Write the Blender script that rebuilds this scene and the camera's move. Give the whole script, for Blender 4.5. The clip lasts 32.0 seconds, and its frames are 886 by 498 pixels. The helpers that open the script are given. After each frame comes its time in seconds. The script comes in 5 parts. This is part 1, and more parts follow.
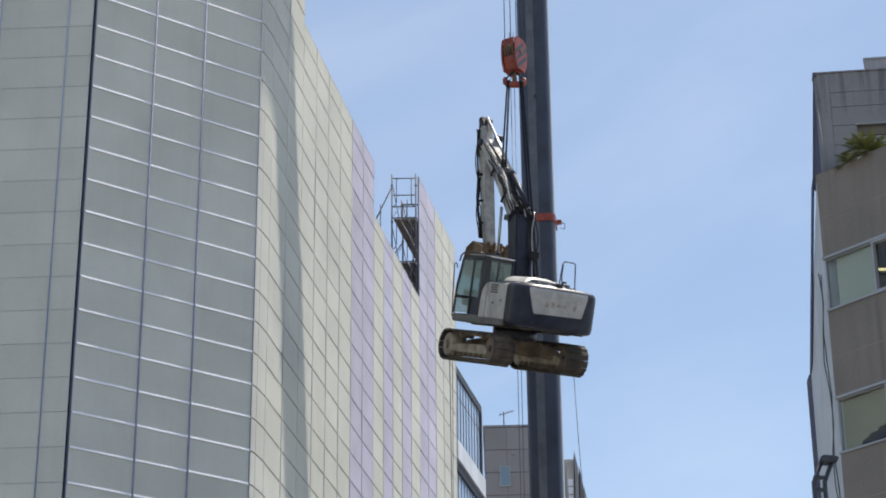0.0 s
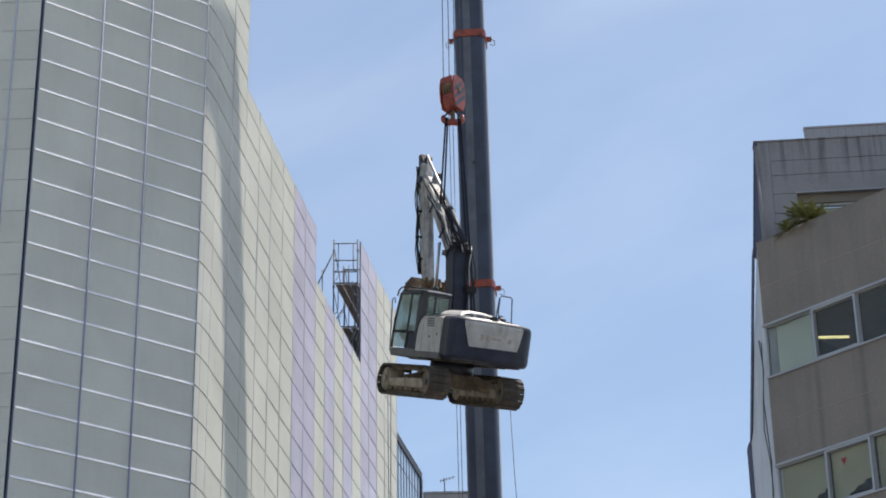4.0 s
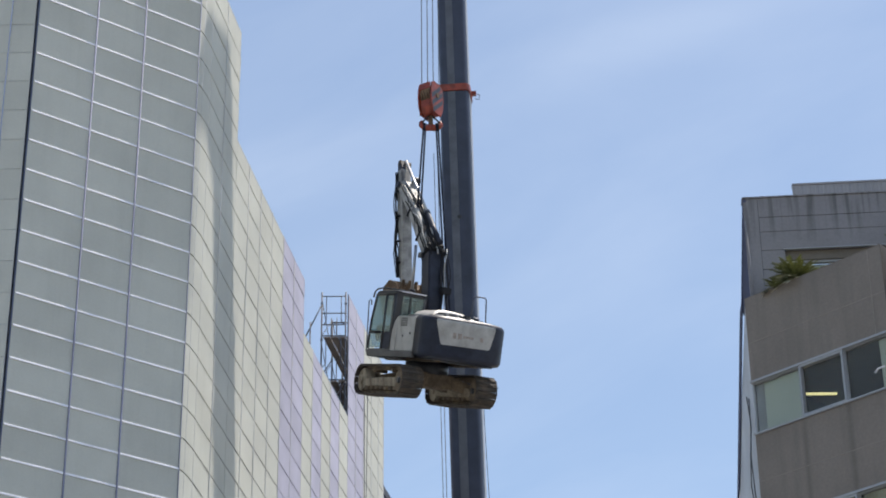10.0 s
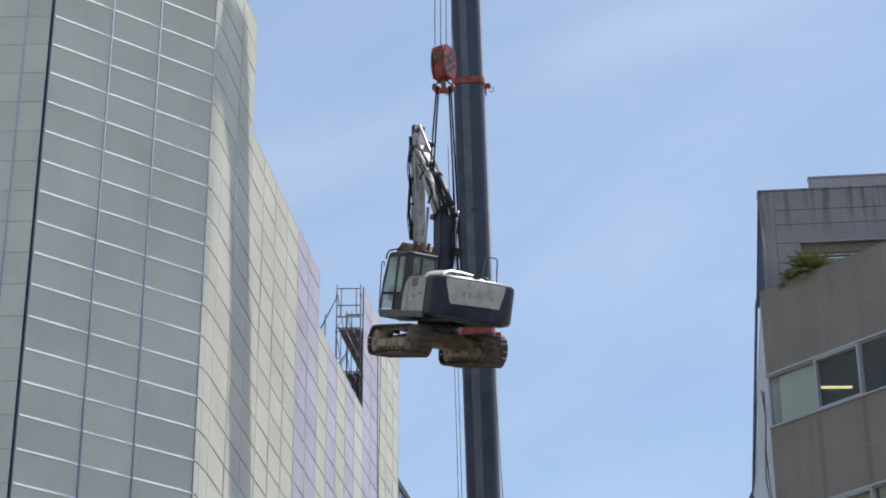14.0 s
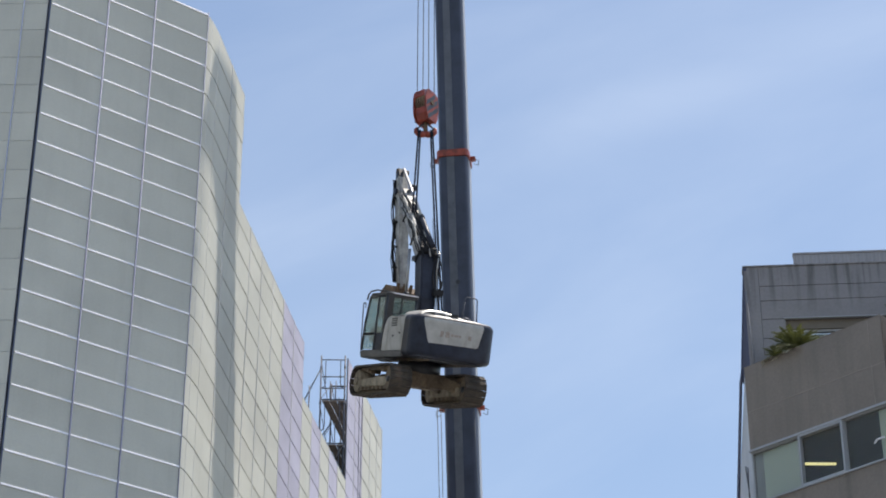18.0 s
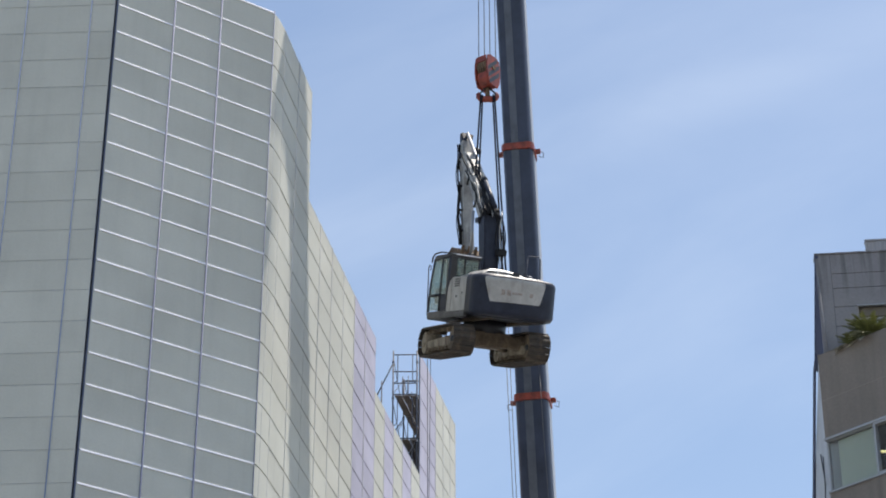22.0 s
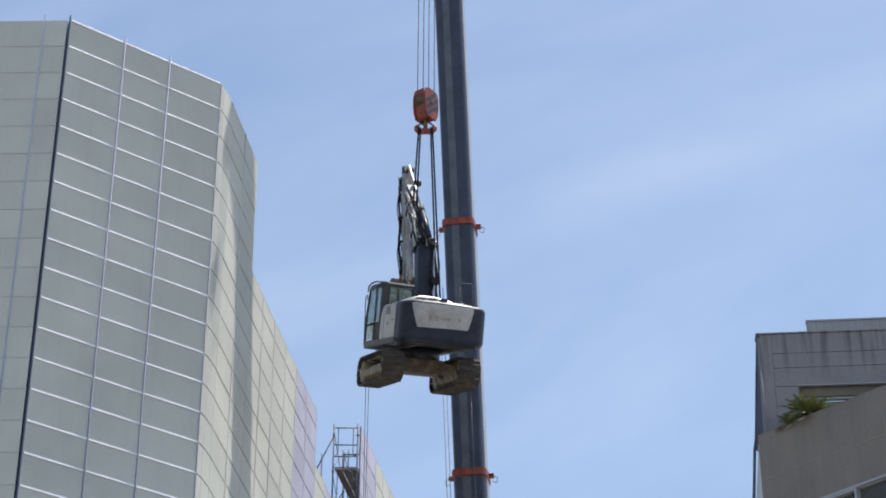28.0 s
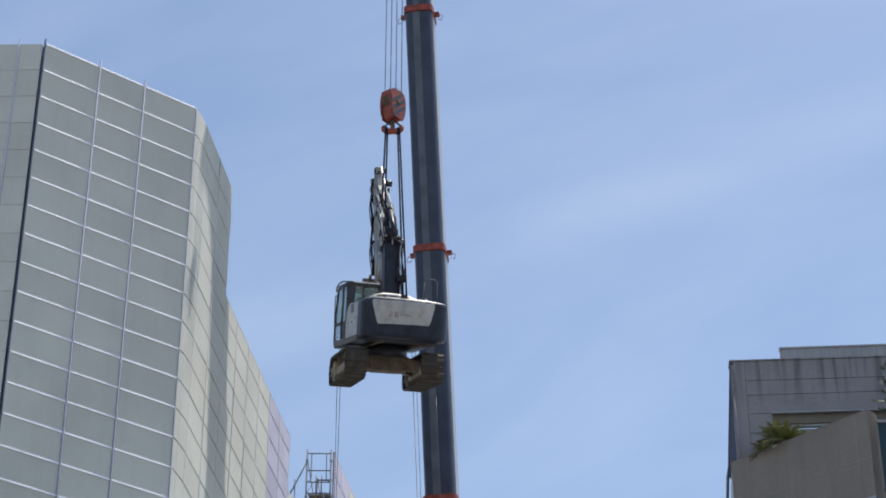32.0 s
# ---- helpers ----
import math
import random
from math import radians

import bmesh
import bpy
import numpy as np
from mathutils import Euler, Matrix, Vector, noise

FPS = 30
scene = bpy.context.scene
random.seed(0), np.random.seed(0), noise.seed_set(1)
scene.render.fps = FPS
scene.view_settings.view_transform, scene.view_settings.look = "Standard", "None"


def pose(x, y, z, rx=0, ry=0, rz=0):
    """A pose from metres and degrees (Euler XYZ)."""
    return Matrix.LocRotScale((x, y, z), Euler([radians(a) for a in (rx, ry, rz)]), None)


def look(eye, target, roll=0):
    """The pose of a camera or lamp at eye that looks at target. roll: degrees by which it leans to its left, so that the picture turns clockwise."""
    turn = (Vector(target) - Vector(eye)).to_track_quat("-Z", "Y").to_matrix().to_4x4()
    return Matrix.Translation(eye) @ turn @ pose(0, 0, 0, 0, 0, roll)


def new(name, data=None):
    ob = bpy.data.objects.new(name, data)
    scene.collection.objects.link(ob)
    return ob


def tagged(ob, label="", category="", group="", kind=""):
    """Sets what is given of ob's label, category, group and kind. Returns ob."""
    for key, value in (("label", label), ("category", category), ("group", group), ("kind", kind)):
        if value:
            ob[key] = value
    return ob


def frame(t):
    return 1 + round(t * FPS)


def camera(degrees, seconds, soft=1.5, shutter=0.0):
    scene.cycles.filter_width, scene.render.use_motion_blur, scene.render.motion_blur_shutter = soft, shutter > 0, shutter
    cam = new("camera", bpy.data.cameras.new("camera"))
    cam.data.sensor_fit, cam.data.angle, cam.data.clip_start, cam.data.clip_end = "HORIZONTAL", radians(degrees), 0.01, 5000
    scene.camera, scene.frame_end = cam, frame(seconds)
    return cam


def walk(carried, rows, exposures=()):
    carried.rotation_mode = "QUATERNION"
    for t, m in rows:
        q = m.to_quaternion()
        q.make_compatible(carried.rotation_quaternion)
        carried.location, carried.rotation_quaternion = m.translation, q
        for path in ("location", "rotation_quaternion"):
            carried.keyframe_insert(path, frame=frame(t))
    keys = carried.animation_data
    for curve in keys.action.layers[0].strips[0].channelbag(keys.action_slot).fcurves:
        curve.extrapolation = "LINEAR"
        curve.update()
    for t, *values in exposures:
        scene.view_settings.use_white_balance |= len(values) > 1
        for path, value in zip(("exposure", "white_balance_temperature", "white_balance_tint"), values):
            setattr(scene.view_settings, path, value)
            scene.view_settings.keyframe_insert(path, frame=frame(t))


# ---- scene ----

def aim(yaw, pitch, roll):
    """The standing camera at eye height, turned left by yaw, up by pitch and leaning by roll."""
    turn = Euler((radians(90 + pitch), 0, radians(yaw))).to_matrix().to_4x4()
    return Matrix.Translation((0, 0, 1.6)) @ turn @ pose(0, 0, 0, 0, 0, roll)


cam = camera(22.833, 32.0, soft=1.88)
walk(cam, [
    (0.0, aim(1.483, 24.537, -0.581)),
    (0.5, aim(1.026, 24.175, -1.123)),
    (1.0, aim(0.806, 24.122, -0.935)),
    (1.5, aim(0.574, 25.031, -0.520)),
    (2.0, aim(0.289, 25.595, -0.573)),
    (2.5, aim(0.089, 25.842, -0.503)),
    (3.0, aim(-0.066, 26.015, -0.663)),
    (3.5, aim(-0.163, 26.137, -0.904)),
    (5.5, aim(-0.312, 26.352, -1.036)),
    (6.0, aim(-0.528, 26.345, -1.097)),
    (6.5, aim(-0.642, 26.165, -1.027)),
    (7.0, aim(-0.688, 26.428, -0.887)),
    (7.5, aim(-0.727, 26.776, -0.746)),
    (8.0, aim(-0.790, 26.823, -0.742)),
    (8.5, aim(-0.753, 26.969, -0.806)),
    (9.0, aim(-0.585, 27.096, -0.612)),
    (9.5, aim(-0.631, 27.528, -0.921)),
    (10.0, aim(-0.586, 27.626, -0.672)),
    (10.5, aim(-0.174, 27.155, -0.520)),
    (11.0, aim(-0.033, 26.791, -0.181)),
    (11.5, aim(0.075, 26.756, -0.237)),
    (12.0, aim(0.171, 26.691, 0.306)),
    (12.5, aim(0.329, 26.660, 0.168)),
    (13.0, aim(0.487, 26.762, -0.179)),
    (13.5, aim(0.228, 27.024, -0.275)),
    (14.0, aim(-0.139, 27.431, -0.334)),
    (14.5, aim(-0.335, 27.520, -0.019)),
    (16.5, aim(0.255, 28.032, 0.040)),
    (17.0, aim(0.021, 28.770, 0.182)),
    (17.5, aim(-0.405, 29.098, 0.169)),
    (18.0, aim(-0.580, 29.319, 0.062)),
    (18.5, aim(-0.584, 29.538, -0.046)),
    (19.0, aim(0.207, 28.961, 0.238)),
    (19.5, aim(0.371, 29.198, -0.451)),
    (20.0, aim(1.717, 29.373, -0.316)),
    (20.5, aim(1.744, 29.566, -0.470)),
    (21.0, aim(1.490, 29.476, -0.484)),
    (21.5, aim(1.475, 29.465, -0.073)),
    (22.0, aim(1.509, 29.152, 0.042)),
    (22.5, aim(1.528, 29.648, -0.126)),
    (23.0, aim(1.008, 30.254, -0.195)),
    (23.5, aim(0.667, 30.620, -0.181)),
    (24.0, aim(0.423, 30.844, -0.027)),
    (24.5, aim(0.350, 31.002, -0.181)),
    (25.0, aim(0.316, 30.892, -0.134)),
    (25.5, aim(0.307, 30.564, -0.236)),
    (27.5, aim(-0.019, 30.967, -0.199)),
    (28.0, aim(-0.196, 31.086, 0.160)),
    (28.5, aim(-0.397, 31.082, 0.153)),
    (29.0, aim(-0.669, 31.322, -0.080)),
    (29.5, aim(-1.024, 31.557, -0.246)),
    (30.0, aim(-1.289, 31.736, 0.002)),
    (30.5, aim(-1.557, 31.714, 0.003)),
    (31.0, aim(-1.655, 31.590, -0.132)),
    (31.5, aim(-1.340, 31.655, -0.150)),
    (32.0, aim(-0.981, 31.760, 0.010))],
     exposures=[(0, 0.22, 7100, 10), (6, 0.21, 7050, 10), (14, 0.23, 7050, 10), (25, 0.22, 6980, 10), (28, 0.22, 6900, 10), (30, 0.20, 6850, 10), (32, 0.09, 6750, 10)])

# ---- light ----
SUN_TURN, SUN_UP = 34.3, 70.0      # degrees: from +x towards +y, and above the horizon
world = bpy.data.worlds.new("sky")
scene.world = world
world.use_nodes = True
wn, wl = world.node_tree.nodes, world.node_tree.links
wn.clear()
sky = wn.new("ShaderNodeTexSky")
sky.sky_type, sky.sun_disc = "NISHITA", False
sky.sun_elevation, sky.sun_rotation = radians(SUN_UP), radians(90 - SUN_TURN)
sky.air_density, sky.dust_density, sky.ozone_density = 1.0, 0.5, 1.5
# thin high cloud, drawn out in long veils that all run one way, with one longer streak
wco = wn.new("ShaderNodeTexCoord")
ALONG_VEIL, ACROSS_VEIL = Vector((0.9281, -0.2922, 0.2305)), Vector((0.3511, 0.4819, -0.8028))


def sky_axis(way):
    dot = wn.new("ShaderNodeVectorMath")
    dot.operation = "DOT_PRODUCT"
    dot.inputs[1].default_value = way
    wl.new(wco.outputs["Generated"], dot.inputs[0])
    return dot.outputs["Value"]


wvec = wn.new("ShaderNodeCombineXYZ")
wl.new(sky_axis(ALONG_VEIL * 2.6), wvec.inputs["X"])
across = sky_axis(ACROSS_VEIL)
wl.new(sky_axis(ACROSS_VEIL * 8.0), wvec.inputs["Y"])
wl.new(sky_axis(ALONG_VEIL.cross(ACROSS_VEIL) * 2.0), wvec.inputs["Z"])
veil = wn.new("ShaderNodeTexNoise")
veil.inputs["Scale"].default_value, veil.inputs["Detail"].default_value, veil.inputs["Roughness"].default_value = 1.7, 7.0, 0.52
veil.inputs["Distortion"].default_value = 0.4
ramp = wn.new("ShaderNodeMapRange")
ramp.inputs["From Min"].default_value, ramp.inputs["From Max"].default_value = 0.36, 0.70
ramp.inputs["To Min"].default_value, ramp.inputs["To Max"].default_value = 0.032, 0.118
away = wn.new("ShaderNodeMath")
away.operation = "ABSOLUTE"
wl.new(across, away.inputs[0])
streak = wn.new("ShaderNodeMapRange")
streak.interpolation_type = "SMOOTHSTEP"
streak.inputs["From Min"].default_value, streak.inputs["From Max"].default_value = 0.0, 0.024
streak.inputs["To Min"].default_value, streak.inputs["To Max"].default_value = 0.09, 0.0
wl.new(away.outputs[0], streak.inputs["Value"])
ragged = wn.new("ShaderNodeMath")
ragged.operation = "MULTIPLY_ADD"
wmix = wn.new("ShaderNodeMix")
wmix.data_type = "RGBA"
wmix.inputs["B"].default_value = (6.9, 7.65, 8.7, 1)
wbg, wout = wn.new("ShaderNodeBackground"), wn.new("ShaderNodeOutputWorld")
wbg.inputs["Strength"].default_value = 0.15
wl.new(wvec.outputs["Vector"], veil.inputs["Vector"])
wl.new(veil.outputs["Fac"], ramp.inputs["Value"])
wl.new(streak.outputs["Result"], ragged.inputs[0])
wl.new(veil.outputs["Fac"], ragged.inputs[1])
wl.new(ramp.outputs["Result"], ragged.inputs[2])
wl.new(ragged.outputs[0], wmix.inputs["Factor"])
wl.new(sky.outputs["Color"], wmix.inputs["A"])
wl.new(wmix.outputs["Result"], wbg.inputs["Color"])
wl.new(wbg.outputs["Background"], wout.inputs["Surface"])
sun_data = bpy.data.lights.new("sun", "SUN")
sun_data.energy, sun_data.angle, sun_data.color = 5.0, radians(0.53), (1.0, 0.958, 0.91)
sun = new("sun", sun_data)
sun_way = Vector((math.cos(radians(SUN_UP)) * math.cos(radians(SUN_TURN)), math.cos(radians(SUN_UP)) * math.sin(radians(SUN_TURN)), math.sin(radians(SUN_UP))))
sun.matrix_basis = look(sun_way * 150, (0, 0, 0))
scene.view_settings.exposure = 0.0


# ---- materials ----
def material(name, colour, rough=0.6, metal=0.0, grain=0.06, scale=18.0, stain=0.10, stain_scale=1.2, bump=0.15, each=0.0, streak=None, spec=0.5, fine_streak=2.4, drip=None):
    """A surface with fine grain and broad stains. each: how far single pieces differ; streak: a second colour that runs down in streaks."""
    m = bpy.data.materials.new(name)
    m.use_nodes = True
    n, l = m.node_tree.nodes, m.node_tree.links
    p = n["Principled BSDF"]
    co = n.new("ShaderNodeTexCoord")
    fine, broad = n.new("ShaderNodeTexNoise"), n.new("ShaderNodeTexNoise")
    fine.inputs["Scale"].default_value, fine.inputs["Detail"].default_value = scale, 5
    broad.inputs["Scale"].default_value, broad.inputs["Detail"].default_value = stain_scale, 6
    l.new(co.outputs["Object"], fine.inputs["Vector"])
    geo = n.new("ShaderNodeNewGeometry")
    l.new(geo.outputs["Position"], broad.inputs["Vector"])
    value = None
    for tex, amount in ((fine, grain), (broad, stain)):
        r = n.new("ShaderNodeMapRange")
        r.inputs["From Min"].default_value, r.inputs["From Max"].default_value = 0.3, 0.7
        r.inputs["To Min"].default_value, r.inputs["To Max"].default_value = 1 - amount, 1 + amount
        l.new(tex.outputs["Fac"], r.inputs["Value"])
        if value is None:
            value = r.outputs["Result"]
        else:
            mul = n.new("ShaderNodeMath")
            mul.operation = "MULTIPLY"
            l.new(value, mul.inputs[0])
            l.new(r.outputs["Result"], mul.inputs[1])
            value = mul.outputs[0]
    if each:
        info, r, mul = n.new("ShaderNodeObjectInfo"), n.new("ShaderNodeMapRange"), n.new("ShaderNodeMath")
        r.inputs["To Min"].default_value, r.inputs["To Max"].default_value = 1 - each, 1 + each
        mul.operation = "MULTIPLY"
        l.new(info.outputs["Random"], r.inputs["Value"])
        l.new(value, mul.inputs[0])
        l.new(r.outputs["Result"], mul.inputs[1])
        value = mul.outputs[0]
    base = n.new("ShaderNodeMix")
    base.data_type = "RGBA"
    base.inputs["A"].default_value = base.inputs["B"].default_value = (*colour, 1)
    base.inputs["Factor"].default_value = 0.0
    if streak:
        mp, tx, rr = n.new("ShaderNodeMapping"), n.new("ShaderNodeTexNoise"), n.new("ShaderNodeMapRange")
        mp.inputs["Scale"].default_value = (fine_streak, fine_streak, 0.22)
        tx.inputs["Scale"].default_value, tx.inputs["Detail"].default_value = 1.6, 7
        rr.inputs["From Min"].default_value, rr.inputs["From Max"].default_value = 0.50, 0.70
        l.new(geo.outputs["Position"], mp.inputs["Vector"])
        l.new(mp.outputs["Vector"], tx.inputs["Vector"])
        l.new(tx.outputs["Fac"], rr.inputs["Value"])
        mask = rr.outputs["Result"]
        if drip:
            rr.inputs["From Min"].default_value, rr.inputs["From Max"].default_value = 0.49, 0.64      # dirt that has run down from a ledge at the second height and thins out towards the first
            xyz, fall, mm = n.new("ShaderNodeSeparateXYZ"), n.new("ShaderNodeMapRange"), n.new("ShaderNodeMath")
            l.new(geo.outputs["Position"], xyz.inputs[0])
            l.new(xyz.outputs["Z"], fall.inputs["Value"])
            fall.inputs["From Min"].default_value, fall.inputs["From Max"].default_value = drip
            mm.operation = "MULTIPLY"
            l.new(mask, mm.inputs[0])
            l.new(fall.outputs["Result"], mm.inputs[1])
            mask = mm.outputs[0]
        l.new(mask, base.inputs["Factor"])
        base.inputs["B"].default_value = (*streak, 1)
    scl = n.new("ShaderNodeVectorMath")
    scl.operation = "SCALE"
    l.new(base.outputs["Result"], scl.inputs[0])
    l.new(value, scl.inputs["Scale"])
    l.new(scl.outputs["Vector"], p.inputs["Base Color"])
    rr = n.new("ShaderNodeMapRange")
    rr.inputs["To Min"].default_value, rr.inputs["To Max"].default_value = max(0.02, rough - 0.10), min(1.0, rough + 0.10)
    l.new(broad.outputs["Fac"], rr.inputs["Value"])
    l.new(rr.outputs["Result"], p.inputs["Roughness"])
    p.inputs["Metallic"].default_value = metal
    p.inputs["Specular IOR Level"].default_value = spec
    if bump:
        b = n.new("ShaderNodeBump")
        b.inputs["Strength"].default_value, b.inputs["Distance"].default_value = bump, 0.01
        l.new(fine.outputs["Fac"], b.inputs["Height"])
        l.new(b.outputs["Normal"], p.inputs["Normal"])
    return m


def glass(name, colour, rough=0.04, clear=0.0, ior=1.5):
    """Window glass: a dark or clear body under a mirror-smooth skin."""
    m = bpy.data.materials.new(name)
    m.use_nodes = True
    p = m.node_tree.nodes["Principled BSDF"]
    p.inputs["Base Color"].default_value = (*colour, 1)
    p.inputs["Roughness"].default_value = rough
    p.inputs["IOR"].default_value = ior
    p.inputs["Transmission Weight"].default_value = clear
    return m


PANEL = material("panel_grey", (0.530, 0.538, 0.492), 0.85, grain=0.03, stain=0.07, stain_scale=0.5, each=0.045, bump=0.05, spec=0.25, streak=(0.510, 0.519, 0.475))
PANEL_LILAC = material("panel_lilac", (0.445, 0.44, 0.545), 0.85, grain=0.03, stain=0.10, stain_scale=0.7, each=0.07, bump=0.05, spec=0.25)
SEAM = material("seam_grey", (0.17, 0.175, 0.19), 0.8)
SIDE_POST = material("side_post", (0.38, 0.39, 0.42), 0.8)
CORNER_NAVY = material("corner_navy", (0.085, 0.115, 0.20), 0.6)
WEST_SEAM = material("west_seam", (0.30, 0.335, 0.44), 0.8)
WEST_POST = material("west_post", (0.19, 0.24, 0.36), 0.8, spec=0.1)
RAIL = material("rail_metal", (0.80, 0.80, 0.86), 0.42, grain=0.05, stain=0.08, spec=0.3)
POST = material("post_steel", (0.19, 0.21, 0.30), 0.7, spec=0.3, grain=0.08, stain=0.12)
VERGE = material("verge_metal", (0.075, 0.085, 0.14), 0.7, spec=0.2, grain=0.08, stain=0.12)
GAP = material("joint_dark", (0.03, 0.036, 0.056), 0.7)
PIPE = material("scaffold_pipe", (0.08, 0.09, 0.118), 0.6, spec=0.3, grain=0.10, stain=0.2, stain_scale=4)
BOARD = material("scaffold_board", (0.20, 0.165, 0.14), 0.8, grain=0.2, stain=0.2, stain_scale=3)
CORE = material("sheet_backing", (0.20, 0.21, 0.22), 0.8)
CONCRETE = material("grey_concrete", (0.275, 0.27, 0.285), 0.85, grain=0.08, stain=0.16, stain_scale=0.8, streak=(0.13, 0.13, 0.14), fine_streak=6.0, bump=0.3)
BROWN = material("brown_render", (0.218, 0.192, 0.172), 0.88, grain=0.06, stain=0.10, stain_scale=0.7, streak=(0.192, 0.172, 0.154), bump=0.3)
JOINT_BROWN = material("brown_joint", (0.262, 0.236, 0.215), 0.9)
SETBACK = material("stained_precast", (0.228, 0.224, 0.238), 0.85, grain=0.06, stain=0.12, stain_scale=0.7, streak=(0.125, 0.125, 0.132), fine_streak=4.0, bump=0.3, drip=(24.45, 25.35))
SOFFIT = material("brown_soffit", (0.17, 0.152, 0.13), 0.8)
TEAL_GLASS = glass("teal_glass", (0.012, 0.036, 0.042), 0.08)
FIN_WALL = material("fin_wall", (0.43, 0.41, 0.385), 0.8, grain=0.05, stain=0.12)
PALE_WALL = material("pale_wall", (0.52, 0.56, 0.62), 0.8, grain=0.05, stain=0.12, stain_scale=0.9)
ALU = material("aluminium", (0.35, 0.365, 0.39), 0.45, metal=0.2, grain=0.04, stain=0.06)
GREY_METAL = material("ribbed_metal", (0.27, 0.275, 0.295), 0.6, grain=0.05, stain=0.1)
ASPHALT = material("asphalt", (0.05, 0.05, 0.052), 0.9, grain=0.2, scale=60, stain=0.2, stain_scale=0.5)
GROUND = material("paving", (0.205, 0.20, 0.19), 0.9, grain=0.15, scale=30, stain=0.2, stain_scale=0.3)
TILE_WALL = material("far_tiles", (0.285, 0.262, 0.262), 0.8, grain=0.05, stain=0.1, stain_scale=0.4, each=0.06)
NAVY = material("boom_navy", (0.038, 0.048, 0.080), 0.45, grain=0.08, stain=0.25, stain_scale=1.5, spec=0.4)
NAVY_PALE = material("boom_wear", (0.086, 0.096, 0.122), 0.4, grain=0.1, stain=0.25, stain_scale=2)
ORANGE = material("orange_paint", (0.245, 0.042, 0.024), 0.45, grain=0.10, stain=0.42, stain_scale=5)
FADED = material("faded_lettering", (0.32, 0.275, 0.25), 0.6, grain=0.2, scale=60, stain=0.3, stain_scale=12)
BLACK = material("black_paint", (0.030, 0.032, 0.039), 0.4, grain=0.15, stain=0.3, stain_scale=3)
WHITE = material("white_paint", (0.40, 0.395, 0.385), 0.36, grain=0.06, stain=0.16, stain_scale=3, streak=(0.30, 0.285, 0.265))
ARM_WHITE = material("dirty_arm_paint", (0.36, 0.36, 0.355), 0.55, grain=0.12, stain=0.3, stain_scale=3.5, streak=(0.09, 0.09, 0.10), spec=0.3)
DARK_BLUE = material("dark_blue_paint", (0.024, 0.029, 0.047), 0.45, spec=0.22, grain=0.1, stain=0.3, stain_scale=3)
SKIRT = material("dusty_skirt", (0.11, 0.108, 0.108), 0.6, grain=0.15, stain=0.3, stain_scale=3)
MUD = material("muddy_steel", (0.135, 0.104, 0.075), 0.85, grain=0.25, scale=25, stain=0.35, stain_scale=3, bump=0.4, streak=(0.20, 0.15, 0.10))
DIRT = material("dirty_track_frame", (0.27, 0.232, 0.18), 0.8, grain=0.2, stain=0.35, stain_scale=3, streak=(0.14, 0.10, 0.07))
SHOE = material("track_shoe_steel", (0.047, 0.038, 0.031), 0.8, metal=0.0, grain=0.22, stain=0.3, stain_scale=3, each=0.05, streak=(0.095, 0.072, 0.054))
STEEL = material("bare_steel", (0.42, 0.42, 0.43), 0.38, metal=0.8, grain=0.06, stain=0.1)
RUBBER = material("rubber", (0.024, 0.025, 0.029), 0.75, spec=0.15)
SLING = material("dark_webbing", (0.018, 0.020, 0.030), 0.85, spec=0.15, grain=0.2, stain=0.2, stain_scale=5)
RUST = material("rusty_bucket", (0.145, 0.092, 0.056), 0.8, grain=0.25, stain=0.35, stain_scale=4, bump=0.4)
CABLE = material("wire_rope", (0.10, 0.105, 0.115), 0.5, metal=0.5)
# the pale diffuse share of the cab panes stands in for reflected sky and dirt
CAB_GLASS = glass("sky_toned_cab_glass", (0.50, 0.66, 0.64), 0.03, 0.80)
DARK_GLASS = glass("dark_glass", (0.025, 0.04, 0.07))
BLUE_GLASS = glass("blue_glass", (0.34, 0.44, 0.58), 0.06)
DULL_GLASS = glass("dull_glass", (0.22, 0.30, 0.36), 0.15)
ROOM_GLASS = glass("room_glass", (0.86, 0.88, 0.85), 0.03, 0.96, 1.25)
BLIND = material("pale_blind", (0.57, 0.64, 0.57), 0.8, grain=0.04, stain=0.06)
OLIVE_BLIND = material("olive_blind", (0.40, 0.385, 0.27), 0.8, grain=0.05, stain=0.15, stain_scale=1.5)
ROOM = material("room_dark", (0.10, 0.103, 0.112), 0.9, grain=0.1, stain=0.2)
RED = material("red_vinyl", (0.32, 0.03, 0.03), 0.5)
LEAF = material("palm_leaf", (0.19, 0.205, 0.075), 0.5, grain=0.2, stain=0.35, stain_scale=6, each=0.3)
NEEDLE = material("conifer_needle", (0.05, 0.075, 0.03), 0.6, grain=0.2, stain=0.3, stain_scale=5, each=0.25)
LEAF_DRY_LIT = material("dry_and_lit_palm_leaf", (0.50, 0.50, 0.36), 0.7, grain=0.2, stain=0.2, stain_scale=6)


def glow(name, colour, strength):
    m = bpy.data.materials.new(name)
    m.use_nodes = True
    p = m.node_tree.nodes["Principled BSDF"]
    p.inputs["Emission Color"].default_value = (*colour, 1)
    p.inputs["Emission Strength"].default_value = strength
    return m


TUBE_LIGHT = glow("fluorescent_tube", (1.0, 0.95, 0.45), 0.75)


